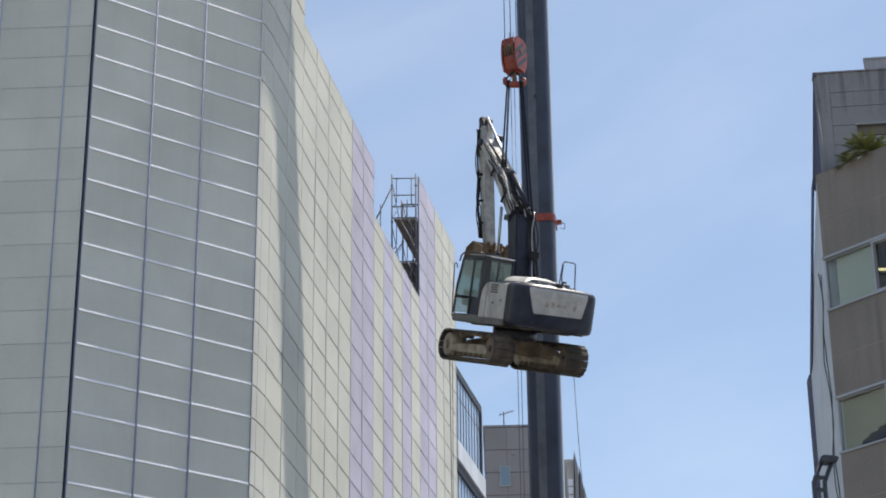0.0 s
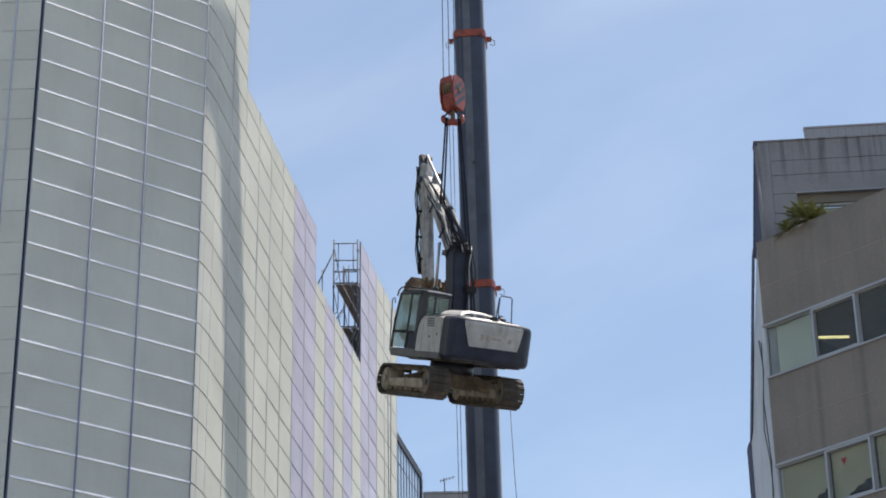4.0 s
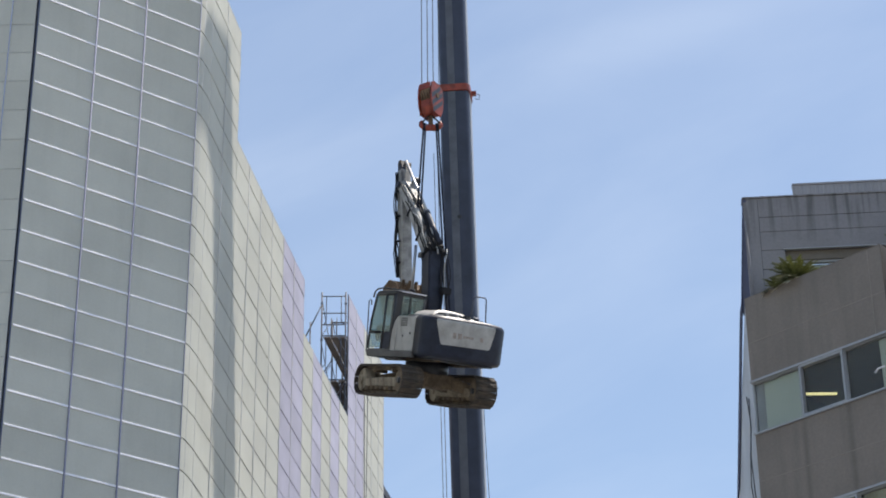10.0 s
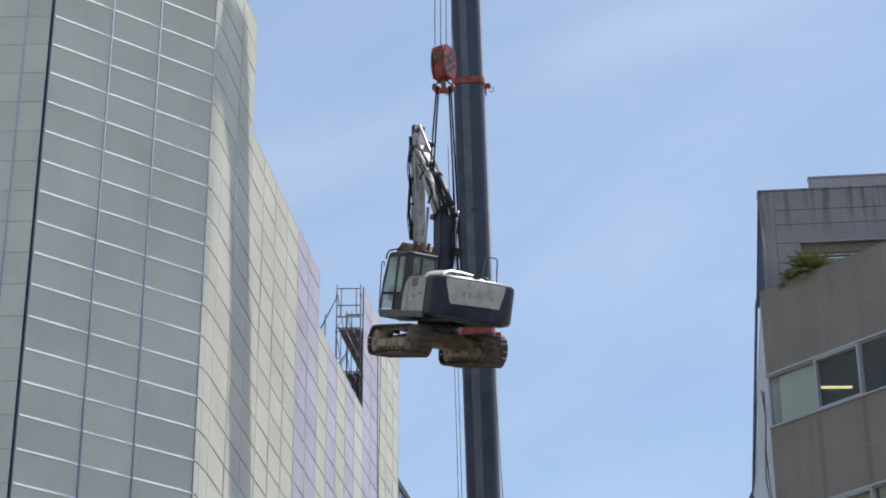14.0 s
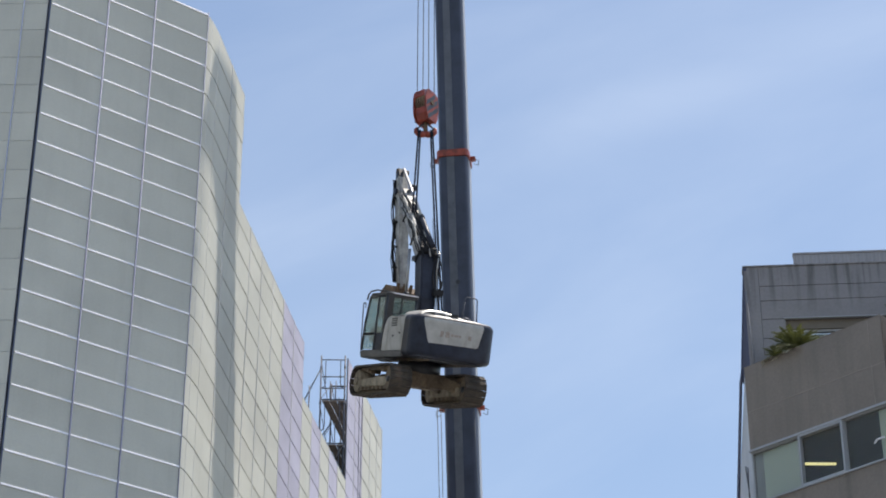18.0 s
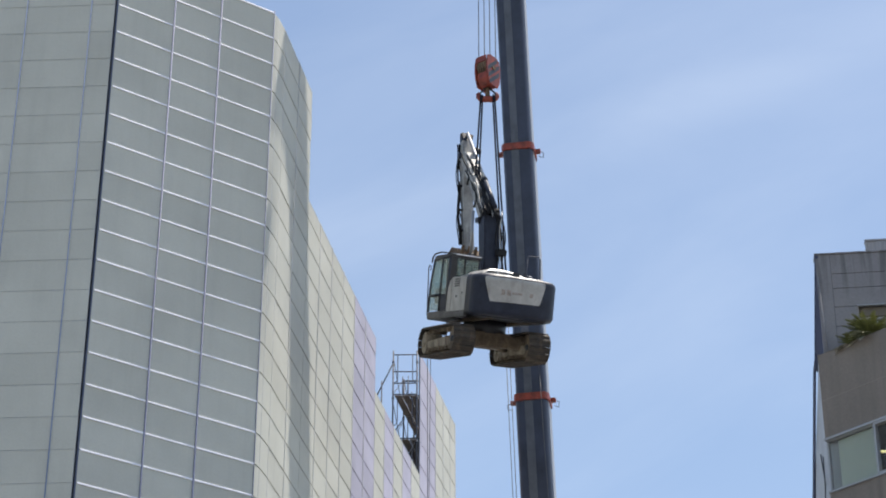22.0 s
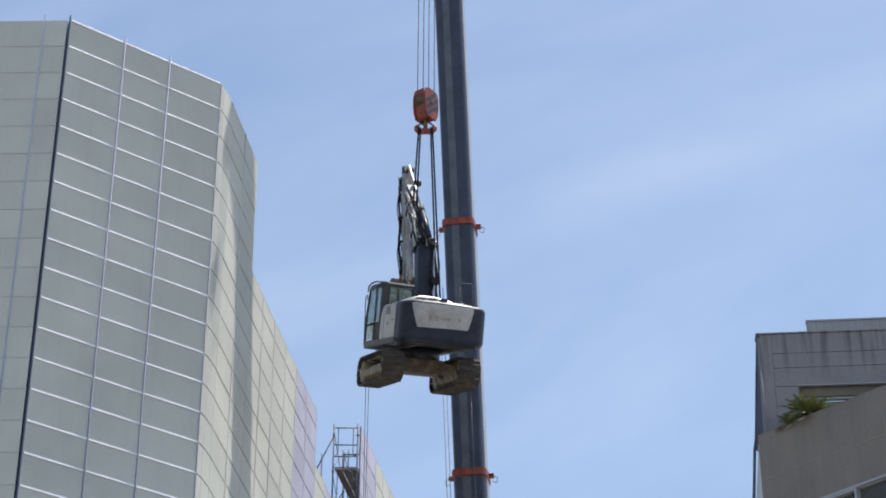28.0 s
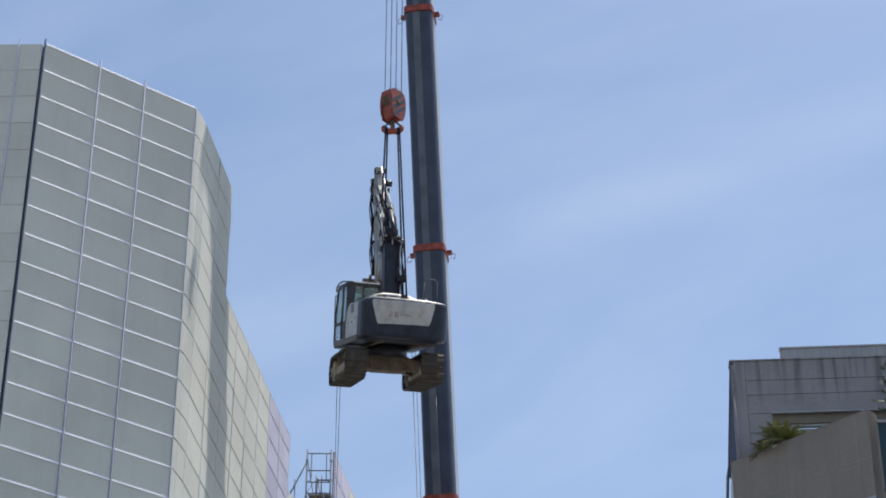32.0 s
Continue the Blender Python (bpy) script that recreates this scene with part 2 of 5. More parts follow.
# ---- mesh tools ----
class Shape:
    """Collects boxes, tubes and prisms, and gives them out as one mesh."""

    def __init__(self):
        self.v, self.f, self.round = [], [], set()

    def add(self, verts, faces, m=None, smooth=False):
        k = len(self.v)
        self.v += [tuple(m @ Vector(p)) if m is not None else tuple(p) for p in verts]
        for face in faces:
            if smooth and len(face) == 4:
                self.round.add(len(self.f))
            self.f.append([k + i for i in face])
        return self

    def box(self, x0, x1, y0, y1, z0, z1, m=None):
        p = [(x, y, z) for z in (z0, z1) for y in (y0, y1) for x in (x0, x1)]
        return self.add(p, [(0, 2, 3, 1), (4, 5, 7, 6), (0, 1, 5, 4), (2, 6, 7, 3), (0, 4, 6, 2), (1, 3, 7, 5)], m)

    def tube(self, p0, p1, r0, r1=None, n=8, m=None):
        p0, p1 = Vector(p0), Vector(p1)
        r1 = r0 if r1 is None else r1
        q = (p1 - p0).to_track_quat("Z", "Y").to_matrix()
        ring = [q @ Vector((math.cos(2 * math.pi * i / n), math.sin(2 * math.pi * i / n), 0)) for i in range(n)]
        verts = [p0 + w * r0 for w in ring] + [p1 + w * r1 for w in ring]
        sides = [(i, (i + 1) % n, n + (i + 1) % n, n + i) for i in range(n)]
        return self.add(verts, sides + [tuple(range(n - 1, -1, -1)), tuple(range(n, 2 * n))], m, True)

    def pipe(self, points, r, n=6, m=None):
        """One unbroken bent tube through the points; r may be one radius or one for each point."""
        pts = [Vector(p) for p in points]
        radii = r if isinstance(r, (list, tuple)) else [r] * len(pts)
        up = Vector((0.31, 0.17, 0.93))
        verts, k = [], len(pts)
        for i, p in enumerate(pts):
            d = (pts[min(k - 1, i + 1)] - pts[max(0, i - 1)]).normalized()
            a = d.cross(up)
            a = a.normalized() if a.length > 0.05 else d.cross(Vector((0, 1, 0))).normalized()
            b = d.cross(a)
            up = a.cross(d)
            verts += [p + (a * math.cos(2 * math.pi * j / n) + b * math.sin(2 * math.pi * j / n)) * radii[i] for j in range(n)]
        sides = [(i * n + j, i * n + (j + 1) % n, (i + 1) * n + (j + 1) % n, (i + 1) * n + j) for i in range(k - 1) for j in range(n)]
        return self.add(verts, sides + [tuple(range(n - 1, -1, -1)), tuple(range((k - 1) * n, k * n))], m, True)

    def ring(self, x0, x1, z0, z1, t, y0, y1, m=None):
        """A four-sided frame of bar width t, lying in the xz plane."""
        out = [(x0, z0), (x1, z0), (x1, z1), (x0, z1)]
        inn = [(x0 + t, z0 + t), (x1 - t, z0 + t), (x1 - t, z1 - t), (x0 + t, z1 - t)]
        return self.loop([(x, y0, z) for x, z in out], [(x, y0, z) for x, z in inn], (0, y1 - y0, 0), m)

    def loop(self, out, inn, way, m=None):
        """A closed band between two outlines of as many points, pushed along a vector."""
        n, way = len(out), Vector(way)
        a, b = [Vector(p) for p in out], [Vector(p) for p in inn]
        verts = a + b + [p + way for p in a] + [p + way for p in b]
        faces = []
        for i in range(n):
            j = (i + 1) % n
            faces += [(i, j, n + j, n + i), (2 * n + i, 2 * n + j, 3 * n + j, 3 * n + i), (i, j, 2 * n + j, 2 * n + i), (n + i, n + j, 3 * n + j, 3 * n + i)]
        return self.add(verts, faces, m)

    def prism(self, outline, way, m=None, smooth=False):
        """A closed outline of points, pushed along a vector."""
        n, way = len(outline), Vector(way)
        a = [Vector(p) for p in outline]
        verts = a + [p + way for p in a]
        sides = [(i, (i + 1) % n, n + (i + 1) % n, n + i) for i in range(n)]
        return self.add(verts, sides + [tuple(range(n - 1, -1, -1)), tuple(range(n, 2 * n))], m, smooth)

    def loft(self, rings, smooth=True):
        """A closed skin over rings of as many points, capped at both ends."""
        n, k = len(rings[0]), len(rings)
        sides = [(i * n + j, i * n + (j + 1) % n, (i + 1) * n + (j + 1) % n, (i + 1) * n + j) for i in range(k - 1) for j in range(n)]
        return self.add([p for r in rings for p in r], sides + [tuple(range(n - 1, -1, -1)), tuple(range((k - 1) * n, k * n))], None, smooth)

    def mesh(self, name, mat, bevel=0.0, seg=2):
        me = bpy.data.meshes.new(name)
        me.from_pydata(self.v, [], self.f)
        bm = bmesh.new()
        bm.from_mesh(me)
        bm.faces.ensure_lookup_table()
        for i in self.round:
            bm.faces[i].smooth = True
        bmesh.ops.recalc_face_normals(bm, faces=bm.faces)
        if bevel:
            edges = [e for e in bm.edges if len(e.link_faces) == 2 and e.calc_face_angle(0) > 0.6]
            bmesh.ops.bevel(bm, geom=edges, offset=bevel, segments=seg, affect="EDGES", clamp_overlap=True)
        bm.to_mesh(me)
        bm.free()
        me.materials.append(mat)
        return me


def part(name, shape, mat, parent=None, label="", m=None, bevel=0.0, soft=False):
    """One mesh object, under its thing if it has one. soft: its bevels shade as one rounded skin."""
    me = shape if isinstance(shape, bpy.types.Mesh) else shape.mesh(name, mat, bevel)
    ob = new(name, me)
    ob.parent = parent
    if soft:
        for f in me.polygons:
            f.use_smooth = True
        w = ob.modifiers.new("even_shading", "WEIGHTED_NORMAL")
        w.weight = 100
    if m is not None:
        ob.matrix_basis = m
    return tagged(ob, label)


def thing(name, m, label, category="", group="", kind=""):
    ob = new(name)
    ob.matrix_basis = m
    ob.empty_display_size = 0.2
    return tagged(ob, label, category, group, kind)


# ---- ground ----
def ground():
    s = Shape()
    s.add([(-1500, -1500, 0), (1500, -1500, 0), (1500, 1500, 0), (-1500, 1500, 0)], [(0, 1, 2, 3)])
    tagged(part("ground", s, GROUND), "grey paved city ground", kind="structure")
    s = Shape()
    s.box(-4.0, 4.2, -40, 300, 0.004, 0.012)
    tagged(part("road", s, ASPHALT), "dark asphalt street between the buildings", kind="structure")


ground()

# ---- the sheeted building ----
ROW, TOP = 0.91, 39.537
TURN = radians(37.49)
CORNER = Vector((-6.432, 53.534))
ALONG = Vector((math.cos(TURN), math.sin(TURN)))
LEFT_CORNER = CORNER - ALONG * 5.14


def side_x(y):
    """Where the long side of the sheeting stands."""
    return 5.488e-4 * y * y + 0.09668 * y - 13.133


PANEL_MESHES = {}


def panel_mesh(w, h, mat, gap=0.022):
    """A sheet panel with a raised rim; x along the wall, z up from the panel's foot, its face towards -y."""
    key = (round(w, 3), round(h, 3), mat.name, gap)
    if key not in PANEL_MESHES:
        a, b, rim, deep, lo = w / 2 - 0.0045, h - gap * 0.45, 0.03, 0.004, gap * 0.55
        out = [(-a, -0.05, lo), (a, -0.05, lo), (a, -0.05, b), (-a, -0.05, b)]
        inn = [(-a + rim, -0.05, lo + rim), (a - rim, -0.05, lo + rim), (a - rim, -0.05, b - rim), (-a + rim, -0.05, b - rim)]
        low = [(x, -0.05 + deep, z) for x, _, z in inn]
        back = [(x, 0.0, z) for x, _, z in out]
        f = [(8, 9, 10, 11)]
        for i in range(4):
            j = (i + 1) % 4
            f += [(i, j, 4 + j, 4 + i), (4 + i, 4 + j, 8 + j, 8 + i), (j, i, 12 + i, 12 + j)]
        PANEL_MESHES[key] = Shape().add(out + inn + low + back, f).mesh("panel", mat)
    return PANEL_MESHES[key]


def sheeting(name, label, plan, tops, lows, mats, rail_mat, rail_r, post_mat, post_r, spikes, ends=(True, True), behind=None, loose=0.0, gap=0.022):
    """A wall of sheet panels on scaffold posts. plan: its posts from one end to the other, the outside on the right hand when one walks back
    along it; tops and lows: height of each bay; below its lowest single row each bay is one joined sheet."""
    back = Shape()
    rng = random.Random(len(plan) * 7 + len(name))
    wall = tagged(part(name, Shape().box(-0.01, 0.01, -0.01, 0.01, 0, 0.02, Matrix.Translation((*plan[0], 0))), CORE), label, kind="structure")
    rest = Shape()
    for k, (p, q) in enumerate(zip(plan[:-1], plan[1:])):
        p, q = Vector(p), Vector(q)
        way = (q - p).normalized()
        w = (q - p).length
        m = Matrix.Translation((*((p + q) / 2), 0)) @ Matrix.Rotation(math.atan2(way.y, way.x), 4, "Z")
        back.box(-w / 2, w / 2, -0.036 if behind else 0.004, 0.0 if behind else 0.12, 0, tops[k] - 0.02, m)
        rows = []
        z = TOP
        while z - ROW > lows[k] - 0.01:
            if z - ROW < tops[k] - 0.15:
                rows.append((z - ROW, min(ROW, tops[k] - z + ROW)))
            z -= ROW
        for foot, h in rows:
            part("panel", panel_mesh(w, h, mats[k], gap), None, wall, m=m @ Matrix.Translation((0, -loose * 0.008, foot)) @ Matrix.Rotation(radians(rng.uniform(-loose, loose)), 4, "Z") @ Matrix.Rotation(radians(rng.uniform(-loose, loose)), 4, "X"))
        n = int(z / ROW)
        rest.box(-w / 2 + 0.012, w / 2 - 0.012, -0.05, 0.0, 0.0, z - 0.012, m)
        for foot, h in rows + [(rows[0][0] + rows[0][1], 0)]:
            if rail_r > 0.01:
                up = rail_r * rng.uniform(0.85, 1.0)
                lip = [(-0.040, -rail_r), (-0.074, -rail_r), (-0.074, -rail_r * 0.2), (-0.066, up), (-0.040, up)]
                part("rail", Shape().prism([(-w / 2 + 0.03, y, foot + dz) for y, dz in lip], (w - 0.06, 0, 0)), rail_mat, wall, m=m)
    part("backing_sheet", back, behind or CORE, wall)
    tagged(part("lower_sheet", rest, PANEL, wall), "", kind="stuff")
    for k, p in enumerate(plan):
        if (k == 0 and not ends[0]) or (k == len(plan) - 1 and not ends[1]):
            continue
        top = max(tops[max(0, k - 1)], tops[min(k, len(tops) - 1)]) + (0.22 if spikes else 0.0)
        s = Shape()
        way = (Vector(plan[min(k + 1, len(plan) - 1)]) - Vector(plan[max(0, k - 1)])).normalized()
        x, y = p[0] + way.y * 0.06, p[1] - way.x * 0.06
        s.tube((x, y, 0), (x, y, top), post_r, n=8)
        part("post", s, post_mat, wall)
    return wall


LOW = 17.0
left_plan = [tuple(LEFT_CORNER + Vector((-dx, 0.03 * dx))) for dx in (9.8, 8.0, 6.2, 4.4, 2.55, 0.72, 0.06)]
sheeting("wall_west", "shaded grey panel sheeting of a wrapped building", left_plan, [TOP] * 6, [LOW] * 3 + [LOW] * 3, [PANEL] * 6, WEST_SEAM, 0.004, WEST_POST, 0.018, True, (True, False), WEST_SEAM, 0.0, 0.014)
front_plan = [tuple(CORNER - ALONG * u) for u in (5.14, 3.346, 1.83, 0.0)]
sheeting("wall_front", "pale grey panel sheeting with bright joint rails", front_plan, [TOP] * 3, [LOW] * 3, [PANEL] * 3, RAIL, 0.031, POST, 0.028, True, (False, False))
tower_y = [54.43, 56.10, 57.78]
sheeting("wall_side", "sunlit grey panel sheeting beside the street", [(side_x(y) + 0.03, y) for y in tower_y], [TOP] * 2, [LOW] * 2, [PANEL] * 2, SEAM, 0.005, SIDE_POST, 0.010, False, (False, False), SEAM, 0.35, 0.042)
wing_y = [57.78 + (67.25 - 57.78) * i / 6 for i in range(7)]
sheeting("wall_wing", "grey and lilac panel sheeting beside the street", [(side_x(y) + 0.03, y) for y in wing_y], [35.66] * 6, [LOW] * 6, [PANEL] * 4 + [PANEL_LILAC] * 2, SEAM, 0.005, SIDE_POST, 0.010, False, (False, False), SEAM, 0.35, 0.042)
wing_y = [67.25 + (74.45 - 67.25) * i / 5 for i in range(6)]
sheeting("wall_wing_low", "grey and lilac striped panel sheeting", [(side_x(y) + 0.03, y) for y in wing_y], [33.65] * 5, [LOW] * 5, [PANEL, PANEL_LILAC, PANEL, PANEL_LILAC, PANEL], SEAM, 0.005, SIDE_POST, 0.010, False, (False, False), SEAM, 0.35, 0.042)
wing_y = [74.45, 75.8, 77.2, 78.6, 79.9, 80.9]
sheeting("wall_wing_far", "lilac and grey panel sheeting at the far end", [(side_x(y) + 0.03, y) for y in wing_y], [38.66] * 5, [LOW] * 5, [PANEL_LILAC] * 2 + [PANEL] * 3, SEAM, 0.005, SIDE_POST, 0.010, False, (False, True), SEAM, 0.35, 0.042)


def corner_joint():
    s = Shape()
    p = LEFT_CORNER
    s.box(-0.014, 0.014, -0.045, 0.10, 0, TOP + 0.2, Matrix.Translation((p.x, p.y, 0)) @ Matrix.Rotation(TURN / 2, 4, "Z"))
    tagged(part("trim", s, CORNER_NAVY), "dark joint at the corner of the sheeting", kind="structure")

    # the sheets bend round from the front into the long side
    out = Vector((math.sin(TURN), -math.cos(TURN)))
    a = CORNER - ALONG * 0.03 + out * 0.058
    b = Vector((side_x(54.43) + 0.079, 54.43))
    pull = Vector((a.x + 0.135, a.y + 0.30))
    rim = [a * (1 - t) ** 2 + pull * 2 * t * (1 - t) + b * t * t for t in [i / 10 for i in range(11)]]
    outward = [Vector((q - p).yx) * Vector((1, -1)) for p, q in zip([rim[0]] + rim[:-1], rim[1:] + [rim[-1]])]
    inner = [p - n.normalized() * 0.03 for p, n in zip(rim, outward)]
    deep = [p - n.normalized() * 0.16 for p, n in zip(rim, outward)]
    trim = part("trim", Shape().prism([(p.x, p.y, 0) for p in (*inner, *reversed(deep))], (0, 0, TOP - 0.02)), SEAM)
    tagged(trim, "pale rounded corner of the panel sheeting", kind="structure")
    shell = [*rim, *reversed(inner)]
    gap = 0.042
    piece = Shape().prism([(p.x, p.y, 0) for p in shell], (0, 0, ROW - gap)).mesh("corner_panel", PANEL)
    z = TOP
    while z - ROW > LOW - 0.01:
        z -= ROW
        part("corner_panel", piece, None, trim, m=Matrix.Translation((0, 0, z + gap * 0.55)))
    part("lower_sheet", Shape().prism([(p.x, p.y, 0) for p in shell], (0, 0, z - 0.007)), PANEL, trim)
    part("post", Shape().tube((a.x, a.y - 0.006, 0), (a.x, a.y - 0.006, TOP + 0.1), 0.014, n=8), POST, trim)
    for p in (rim[4], rim[10]):
        part("post", Shape().tube((p.x, p.y, 0), (p.x, p.y, TOP), 0.007, n=6), SIDE_POST, trim)


corner_joint()


def enclosure_core():
    """The closed body behind the sheets, so that no light falls through."""
    def body(plan, z, name):
        s = Shape().prism([(x, y, 0) for x, y in plan], (0, 0, z))
        tagged(part(name, s, CORE), "grey building body behind the sheeting", kind="structure")
    a, c = LEFT_CORNER, CORNER
    body([(a.x - 9.6, a.y + 0.6), (a.x, a.y + 0.35), (c.x - 0.35, c.y + 0.35), (side_x(57.6) - 0.3, 57.6), (a.x - 9.6, 57.6)], TOP - 0.06, "wall_core_1")
    body([(side_x(57.9) - 0.3, 57.9), (side_x(67.0) - 0.3, 67.0), (-22, 67.0), (-22, 57.9)], 35.6, "wall_core_2")
    body([(side_x(67.1) - 0.3, 67.1), (side_x(74.2) - 1.4, 74.2), (-22, 74.2), (-22, 67.1)], 33.2, "wall_core_3")
    body([(side_x(74.9) - 1.3, 76.2), (side_x(80.8) - 0.3, 80.8), (-22, 80.8), (-22, 76.2)], 33.2, "wall_core_4")


enclosure_core()


def scaffold_tower():
    """The open end of the scaffold above the lower roof: standing frames one behind another, braces and plank decks."""
    root = thing("scaffold", pose(0, 0, 0), "open steel scaffold end with plank decks on the roof edge", "scaffold")
    x1 = side_x(74.5) - 0.03
    x0 = x1 - 0.90
    for row, y in enumerate((74.4, 76.2, 78.0, 79.8)):
        dx = side_x(y) - side_x(74.5)
        a, b = x0 + dx, x1 + dx
        for x in (a, b):
            part("post", Shape().tube((x, y, 32.9), (x, y, 38.72 if row == 0 else 38.4), 0.030, n=8), PIPE, root)
            for z in (34.9, 36.7, 38.2):
                part("coupler", Shape().tube((x, y, z), (x, y, z + 0.09), 0.046, n=8), PIPE, root)
        for z in (33.4, 35.1, 36.9) + ((37.36, 37.84, 38.55) if row == 0 else (37.7, 38.3)):
            part("ledger", Shape().tube((a, y, z), (b, y, z), 0.023, n=8), PIPE, root)
        # bowed inner legs of each frame
        for z0 in (33.4, 35.1, 36.85):
            for sg, x in ((1, a), (-1, b)):
                pts = [(x + sg * 0.17, y, z0 + 1.68), (x + sg * 0.17, y, z0 + 0.72), (x + sg * 0.14, y, z0 + 0.60), (x + sg * 0.03, y, z0 + 0.50)]
                part("frame_leg", Shape().pipe(pts, 0.017), PIPE, root)
        if row < 3:
            y2 = y + 1.8
            dx2 = side_x(y2) - side_x(74.5)
            for z in (35.1, 36.9):
                part("brace", Shape().tube((x0 + dx, y, z), (x0 + dx2, y2, z + 1.5), 0.014, n=6), PIPE, root)
                part("brace", Shape().tube((x0 + dx, y, z + 1.5), (x0 + dx2, y2, z), 0.014, n=6), PIPE, root)
    # short guard posts on the deck
    for x, za, zb in ((x0 + 0.32, 36.9, 37.88), (x0 + 0.52, 36.9, 37.74), (x1 - 0.24, 36.9, 37.2)):
        part("guard_post", Shape().tube((x, 74.9, za), (x, 74.9, zb), 0.020, n=6), PIPE, root)
    part("guard_rail", Shape().tube((x0 + 0.32, 74.9, 37.70), (x1, 74.9, 37.70), 0.018, n=6), PIPE, root)
    part("guard_rail", Shape().tube((x1 - 0.24, 74.9, 37.08), (x1, 74.9, 37.08), 0.018, n=6), PIPE, root)
    dx = side_x(79.8) - side_x(74.4)
    for z in (35.0, 36.80):
        for i in range(3):
            a = x0 + 0.05 + i * 0.285
            for y0, y1 in ((74.35, 76.15), (76.2, 77.95), (78.0, 79.8)):
                d0, d1 = dx * (y0 - 74.35) / 5.45, dx * (y1 - 74.35) / 5.45
                part("plank", Shape().prism([(a + d0, y0, z), (a + 0.25 + d0, y0, z), (a + 0.25 + d1, y1, z), (a + d1, y1, z)], (0, 0, 0.045)), BOARD, root, "weathered plank deck")
    # braces that tie the frame to the lower roof
    part("brace", Shape().tube((x0, 74.4, 38.24), (x0 - 0.62, 74.3, 36.80), 0.024, n=8), PIPE, root)
    part("brace", Shape().tube((x0 - 0.44, 74.3, 33.3), (x0 - 0.44, 74.3, 37.42), 0.026, n=8), PIPE, root)
    part("brace", Shape().tube((x0, 74.45, 33.4), (x1, 74.45, 35.1), 0.018, n=6), PIPE, root)
    part("brace", Shape().tube((x0, 74.42, 35.3), (x0 + 0.42, 74.42, 35.95), 0.022, n=6), PIPE, root)
    part("toe_sheet", Shape().box(x0 - 0.05, x0 - 0.02, 75.5, 80.5, 32.9, 34.4), GAP, root, "dark netting")


scaffold_tower()


# ---- the dark glass building past the sheeting ----
def glass_block():
    root = thing("glass_building", pose(0, 0, 0), "dark framed glass office block past the sheeting", "building")
    ya, yb = 81.2, 85.85
    p, q = Vector((side_x(ya) - 0.05, ya)), Vector((side_x(yb), yb))
    way = (q - p).normalized()
    w = (q - p).length
    m = Matrix.Translation((*p, 0)) @ Matrix.Rotation(math.atan2(way.y, way.x), 4, "Z")
    part("wall", Shape().box(0, w, 0.25, 9, 0, 33.3, m), CORE, root)
    part("roof_edge", Shape().box(-0.2, w + 0.22, -0.06, 9.2, 33.3, 33.62, m), GAP, root, "dark roof edge")
    part("corner_column", Shape().box(w, w + 0.20, -0.08, 0.6, 0, 33.3, m), GAP, root, "dark corner column")
    part("beam", Shape().box(-0.2, w + 0.24, -0.18, 0.25, 29.62, 30.40, m), PALE_WALL, root, "pale metal floor band")
    part("beam", Shape().box(-0.2, w, -0.1, 0.25, 29.25, 29.62, m), GAP, root, "black window head")
    for i in range(9):
        x0, x1 = w * i / 9, w * (i + 1) / 9
        for z0, z1 in ((30.40, 33.3), (25.2, 29.25)):
            zm = z0 + (z1 - z0) * 0.72
            for za, zb in ((z0, zm - 0.02), (zm + 0.02, z1)):
                part("window", Shape().box(x0 + 0.012, x1 - 0.012, 0.0, 0.04, za, zb, m), BLUE_GLASS, root)
            part("mullion", Shape().box(x0 - 0.012, x0 + 0.012, -0.022, 0.05, z0, z1, m), BLACK, root)
            part("transom", Shape().box(x0 + 0.012, x1 - 0.012, -0.012, 0.04, zm - 0.02, zm + 0.02, m), BLACK, root)


glass_block()


